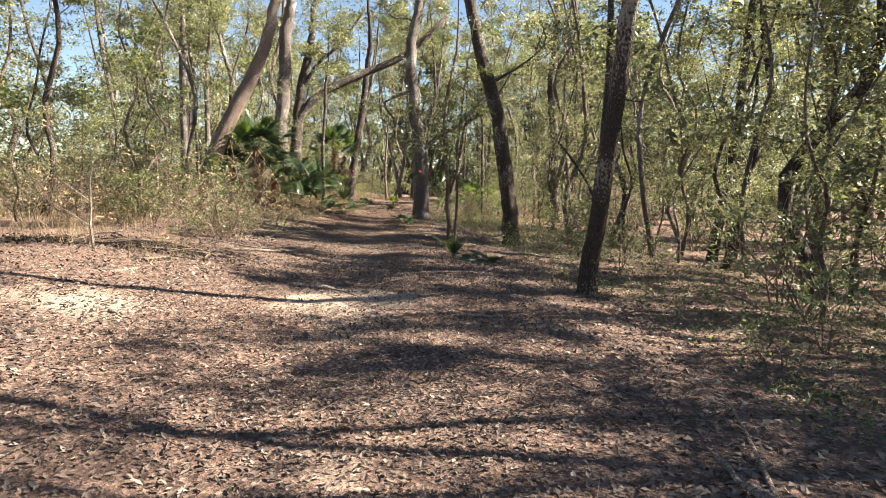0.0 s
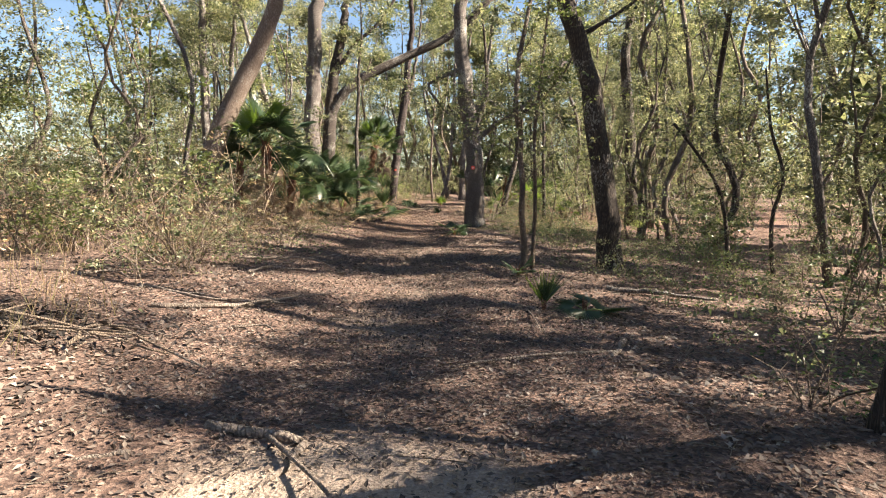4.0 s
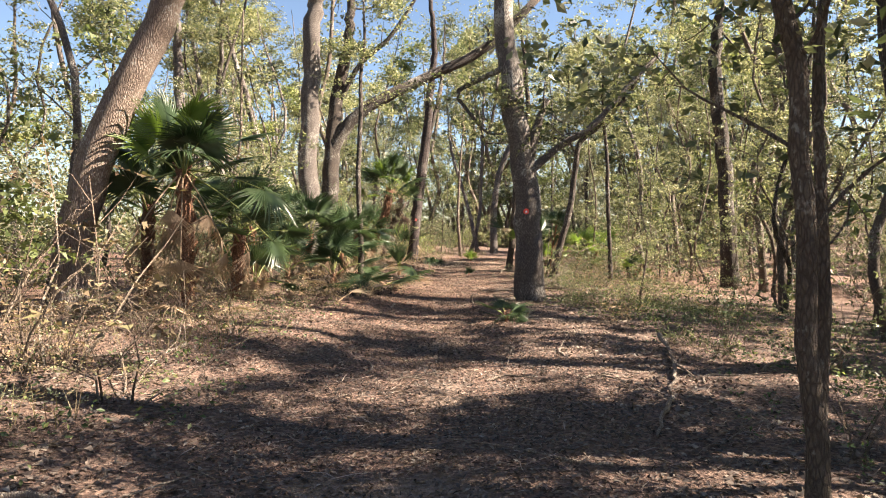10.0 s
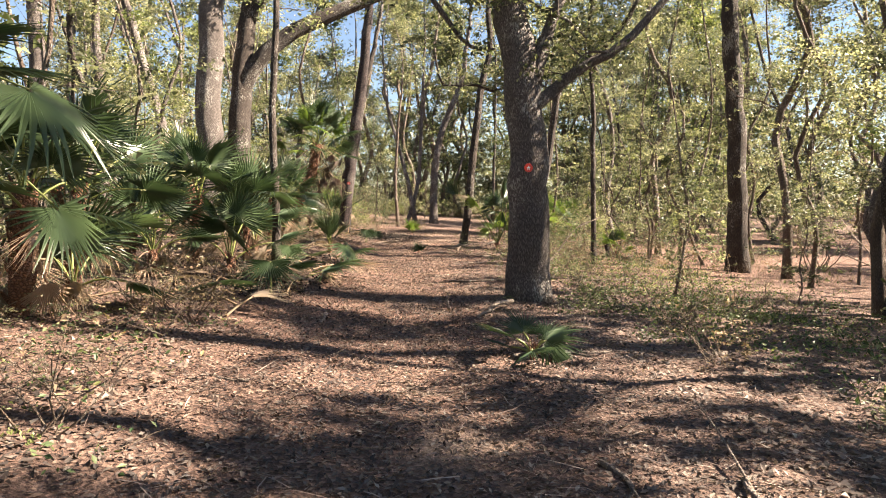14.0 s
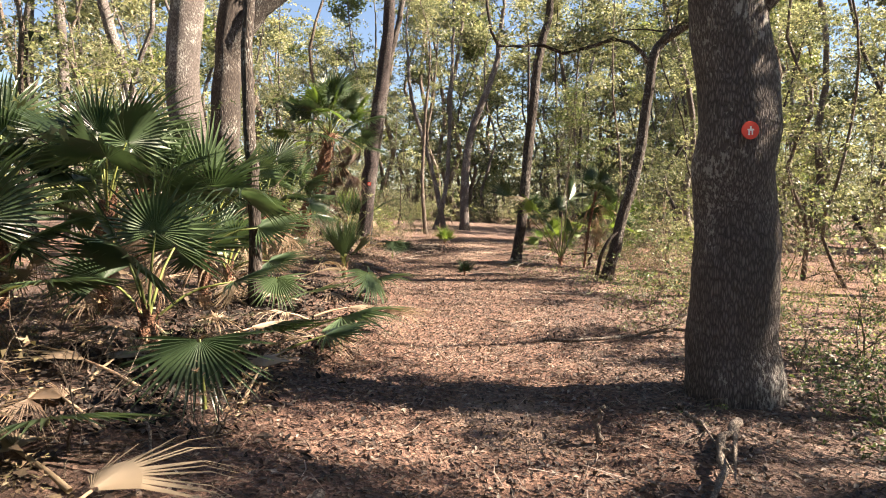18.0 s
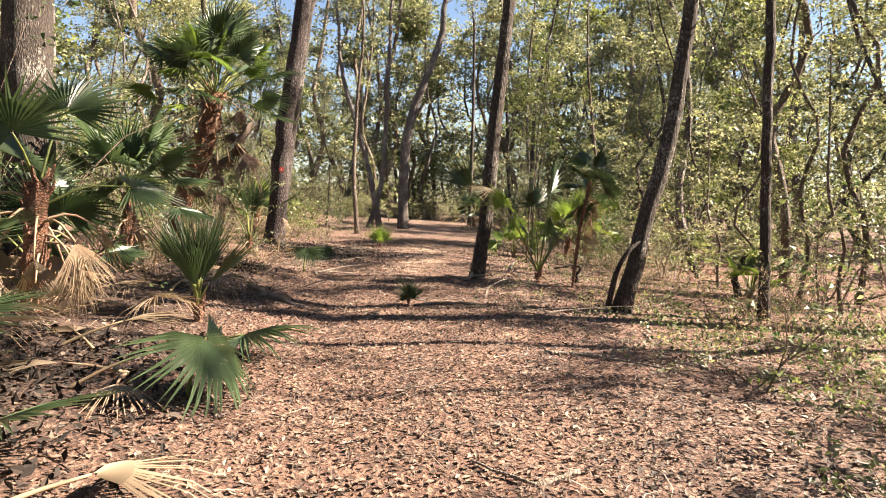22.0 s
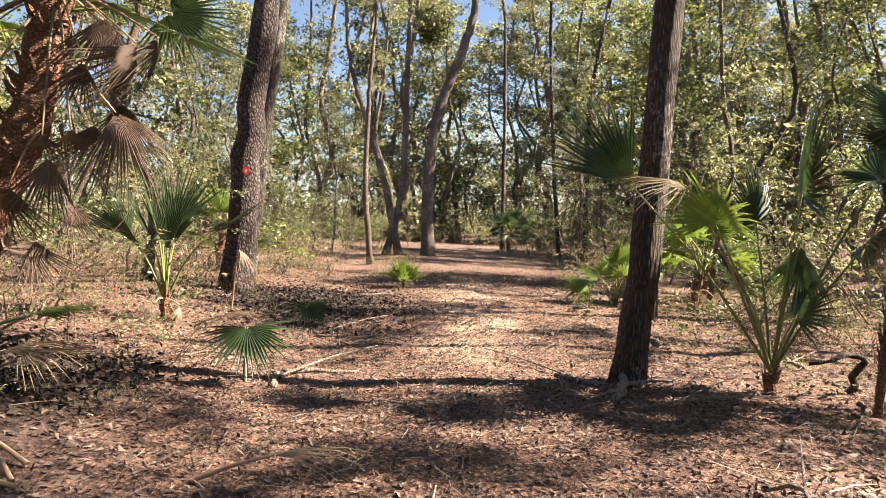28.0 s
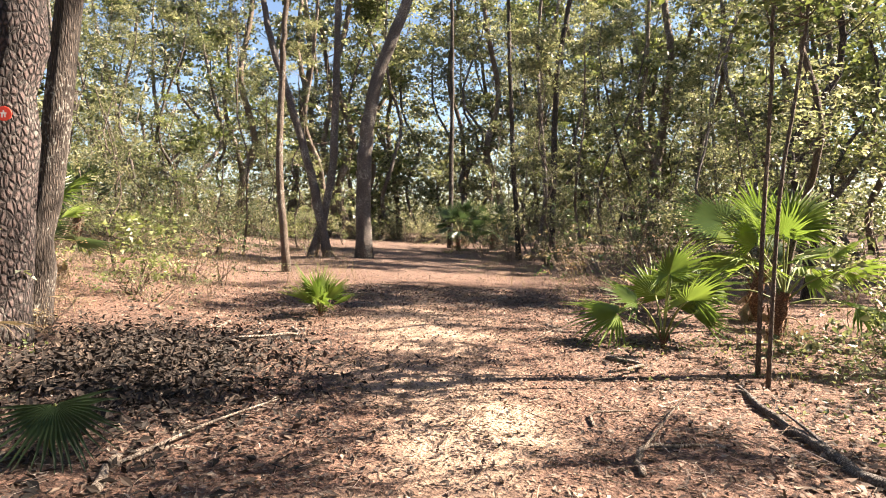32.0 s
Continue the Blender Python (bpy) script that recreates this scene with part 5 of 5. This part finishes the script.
def litter():
    """Single fallen leaves over the trail and its edges."""
    g = np.random.RandomState(4)
    pts = []
    for n, y0, y1, w in ((105000, -1, 26, 3.2), (112000, 26, 56, 3.2), (6000, 56, 75, 4.0)):
        y = g.uniform(y0, y1, n)
        x = np.array([path_x(v) for v in y]) + g.normal(0, 1, n) * w * 0.75
        dark = np.exp(-(((x + 1.7) / 1.2) ** 2) - ((y - 48.9) / 2.2) ** 2) * 0.85 + 0.5 * ((x < -2.4) & (y > 26) & (y < 41))
        sand = np.exp(-(((x + 0.7) / 1.4) ** 2) - ((y - 8.2) / 0.8) ** 2) * 0.75 + 0.6 * np.exp(-(((x - 1.5) / 1.6) ** 2) - ((y - 49) / 6) ** 2)
        keep = g.rand(n) > np.maximum(dark, sand)
        pts += list(zip(x[keep], y[keep]))
    c = np.array([(x, y, ground_z(x, y) + 0.012) for x, y in pts])
    close = np.array([abs(x - path_x(y)) < 2.0 and y < 52 for x, y in pts])
    red = g.rand(len(pts)) < np.clip((c[:, 1] - np.where(c[:, 0] > 0.6, 28, 19)) / 9, 0, 1) * np.clip((64 - c[:, 1]) / 10, 0, 1)
    for pick, mat, look_of in ((close & ~red, LITTER, "thick layer of fallen brown oak leaves"), (close & red, LITTER_RED, "thick layer of reddish fallen leaves and needles")):
        tagged(new("leaf_litter", mesh_of("leaf_litter", *leaves_at(c[pick], 0.046, g, 0.6, 0.5), mat, False)), look_of, "leaf litter", kind="stuff")
    for pick, mat, look_of in ((~close & ~red, LITTER, "fallen brown leaves beside the trail"), (~close & red, LITTER_RED, "reddish fallen leaves beside the trail")):
        tagged(new("leaf_litter", mesh_of("leaf_litter", *leaves_at(c[pick], 0.052, g, 0.6, 0.6, True), mat, False)), look_of, "leaf litter", kind="stuff")


def dry_grass():
    """Thin straw-coloured stems standing and leaning off the trail."""
    g = np.random.RandomState(14)
    spots = np.vstack([np.stack([g.uniform(-11, -3.0, 7000), g.uniform(9, 22, 7000)], 1), np.stack([g.uniform(-8, -2.6, 3500), g.uniform(46, 70, 3500)], 1), np.stack([g.uniform(4.5, 12, 5000), g.uniform(34, 60, 5000)], 1), np.stack([g.uniform(-9, 1.5, 7000), g.uniform(53, 74, 7000)], 1)])
    clump = np.array([noise.noise((x * 0.8, y * 0.8, 3)) for x, y in spots])
    spots = spots[clump > 0.02]
    n = len(spots)
    b = np.array([(x, y, ground_z(x, y) - 0.01) for x, y in spots])
    h = g.uniform(0.12, 0.5, n)
    tip = b + np.stack([g.normal(0, 0.35, n) * h, g.normal(0, 0.35, n) * h, h], 1)
    a = g.uniform(0, 6.3, n)
    s = np.stack([np.cos(a), np.sin(a), np.zeros(n)], 1) * 0.004
    v = np.stack([b - s, b + s, tip], 1).reshape(-1, 3)
    tagged(new("dry_grass", mesh_of("dry_grass", v, np.arange(3 * n).reshape(-1, 3), LEAF_DRY, False)), "thin dry straw-coloured grass and weed stems", "grass", kind="stuff")


def twig_litter():
    """Small broken twigs strewn over the ground."""
    g = np.random.RandomState(15)
    tubes = []
    for k in range(2600):
        y = g.uniform(1, 58)
        x = path_x(y) + g.normal(0, 1) * 3.2
        a, ln = g.uniform(0, 6.3), g.uniform(0.08, 0.45)
        p = np.array([x, y, ground_z(x, y) + 0.018])
        q = p + np.array([math.cos(a) * ln, math.sin(a) * ln, g.uniform(-0.005, 0.04)])
        tubes.append(tube([p, (p + q) / 2 + g.normal(0, 0.012, 3), q], [0.004, 0.0035, 0.002], 3))
    tagged(new("twig_litter", mesh_of("twig_litter", *joined(tubes), TWIG)), "small broken twigs strewn in the leaf litter", "twigs", kind="stuff")


def pine_straw():
    """Long fallen needles and shreds of palm leaf strewn over the reddish part of the trail."""
    g = np.random.RandomState(24)
    n = 9000
    y = g.uniform(17, 57, n)
    x = np.array([path_x(v) for v in y]) + g.normal(0, 1, n) * 2.4
    keep = np.array([noise.noise((a * 1.3, b * 1.3, 11)) for a, b in zip(x, y)]) + 0.35 * (y > 34) > g.uniform(-0.35, 0.45, n)
    x, y = x[keep], y[keep]
    n = len(x)
    b = np.array([(p, q, ground_z(p, q) + 0.022) for p, q in zip(x, y)]) + np.stack([np.zeros(n), np.zeros(n), g.uniform(0, 0.02, n)], 1)
    a, ln = g.uniform(0, 6.3, n), g.uniform(0.1, 0.34, n)
    d = np.stack([np.cos(a), np.sin(a), g.normal(0, 0.09, n)], 1) * ln[:, None]
    w = np.stack([-np.sin(a), np.cos(a), g.normal(0, 0.3, n)], 1) * g.uniform(0.0015, 0.004, (n, 1))
    bend = np.stack([-np.sin(a), np.cos(a), np.full(n, 0.3)], 1) * (g.normal(0, 0.09, n) * ln)[:, None]
    v = np.stack([b - w, b + w, b + d / 2 + bend + w, b + d / 2 + bend - w, b + d], 1).reshape(-1, 3)
    k = np.arange(n)[:, None] * 5
    f = np.hstack([k, k + 1, k + 2, k, k + 2, k + 3, k + 3, k + 2, k + 4]).reshape(-1, 3)
    tagged(new("pine_straw", mesh_of("pine_straw", v, f, STRAW, False)), "long tan needles and shredded palm leaf strewn on the trail", "straw", kind="stuff")


dry_grass()
twig_litter()
pine_straw()

litter()


def dark_debris():
    """Rotten bark and blackened chips heaped beside the pine and under the palms."""
    g = np.random.RandomState(16)
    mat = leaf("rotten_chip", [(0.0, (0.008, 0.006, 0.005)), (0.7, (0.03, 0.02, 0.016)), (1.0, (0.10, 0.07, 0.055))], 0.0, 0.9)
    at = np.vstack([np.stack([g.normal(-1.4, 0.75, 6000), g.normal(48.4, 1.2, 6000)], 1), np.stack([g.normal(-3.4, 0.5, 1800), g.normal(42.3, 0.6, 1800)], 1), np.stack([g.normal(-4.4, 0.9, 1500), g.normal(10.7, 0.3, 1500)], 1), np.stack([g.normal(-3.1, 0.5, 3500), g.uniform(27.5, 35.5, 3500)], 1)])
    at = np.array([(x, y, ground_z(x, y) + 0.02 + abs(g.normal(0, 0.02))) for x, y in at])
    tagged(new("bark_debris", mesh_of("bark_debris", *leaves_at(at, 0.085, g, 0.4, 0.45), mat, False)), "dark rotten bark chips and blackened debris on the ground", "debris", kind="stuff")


dark_debris()


def low_weeds():
    """Small weeds and seedlings in loose patches on the forest floor beside the trail."""
    g = np.random.RandomState(18)
    at = []
    for n, x0, x1, y0, y1, high in ((16000, 2.6, 8.0, 3, 27, 0.16), (14000, 2.2, 7.5, 27, 40, 0.14), (2600, -4.6, -2.2, 15, 26, 0.12), (6000, 1.5, 5.5, 25.5, 30.5, 0.16), (5000, 3.2, 9.0, 40, 50, 0.14), (4000, -6.0, -2.4, 44, 56, 0.12)):
        x, y = g.uniform(x0, x1, n), g.uniform(y0, y1, n)
        edge = np.minimum(1.0, 1.2 * np.abs(x - np.where(x > 0, x0, x1)))
        patch = np.array([noise.noise((a * 1.1, b * 1.1, 7)) for a, b in zip(x, y)])
        keep = (patch + 0.45 * edge > 0.32) & ((x - 1.41) ** 2 + (y - 28.95) ** 2 > 0.35)
        at += [(a, b, ground_z(a, b) + 0.015 + high * h * h) for a, b, h in zip(x[keep], y[keep], g.rand(int(keep.sum())))]
    at = np.array(at)
    green = g.rand(len(at)) < np.where(at[:, 1] > 30.5, 0.42, 0.82)
    for pick, mat, look_of in ((green, LEAF_COVER, "low dark green weeds and seedlings on the forest floor"), (~green, LEAF_FRESH, "scattered yellow-green weed leaves on the forest floor")):
        tagged(new("low_weeds", mesh_of("low_weeds", *leaves_at(at[pick], 0.052, g, 0.35, 0.5), mat, False)), look_of, "weeds", kind="stuff")


low_weeds()
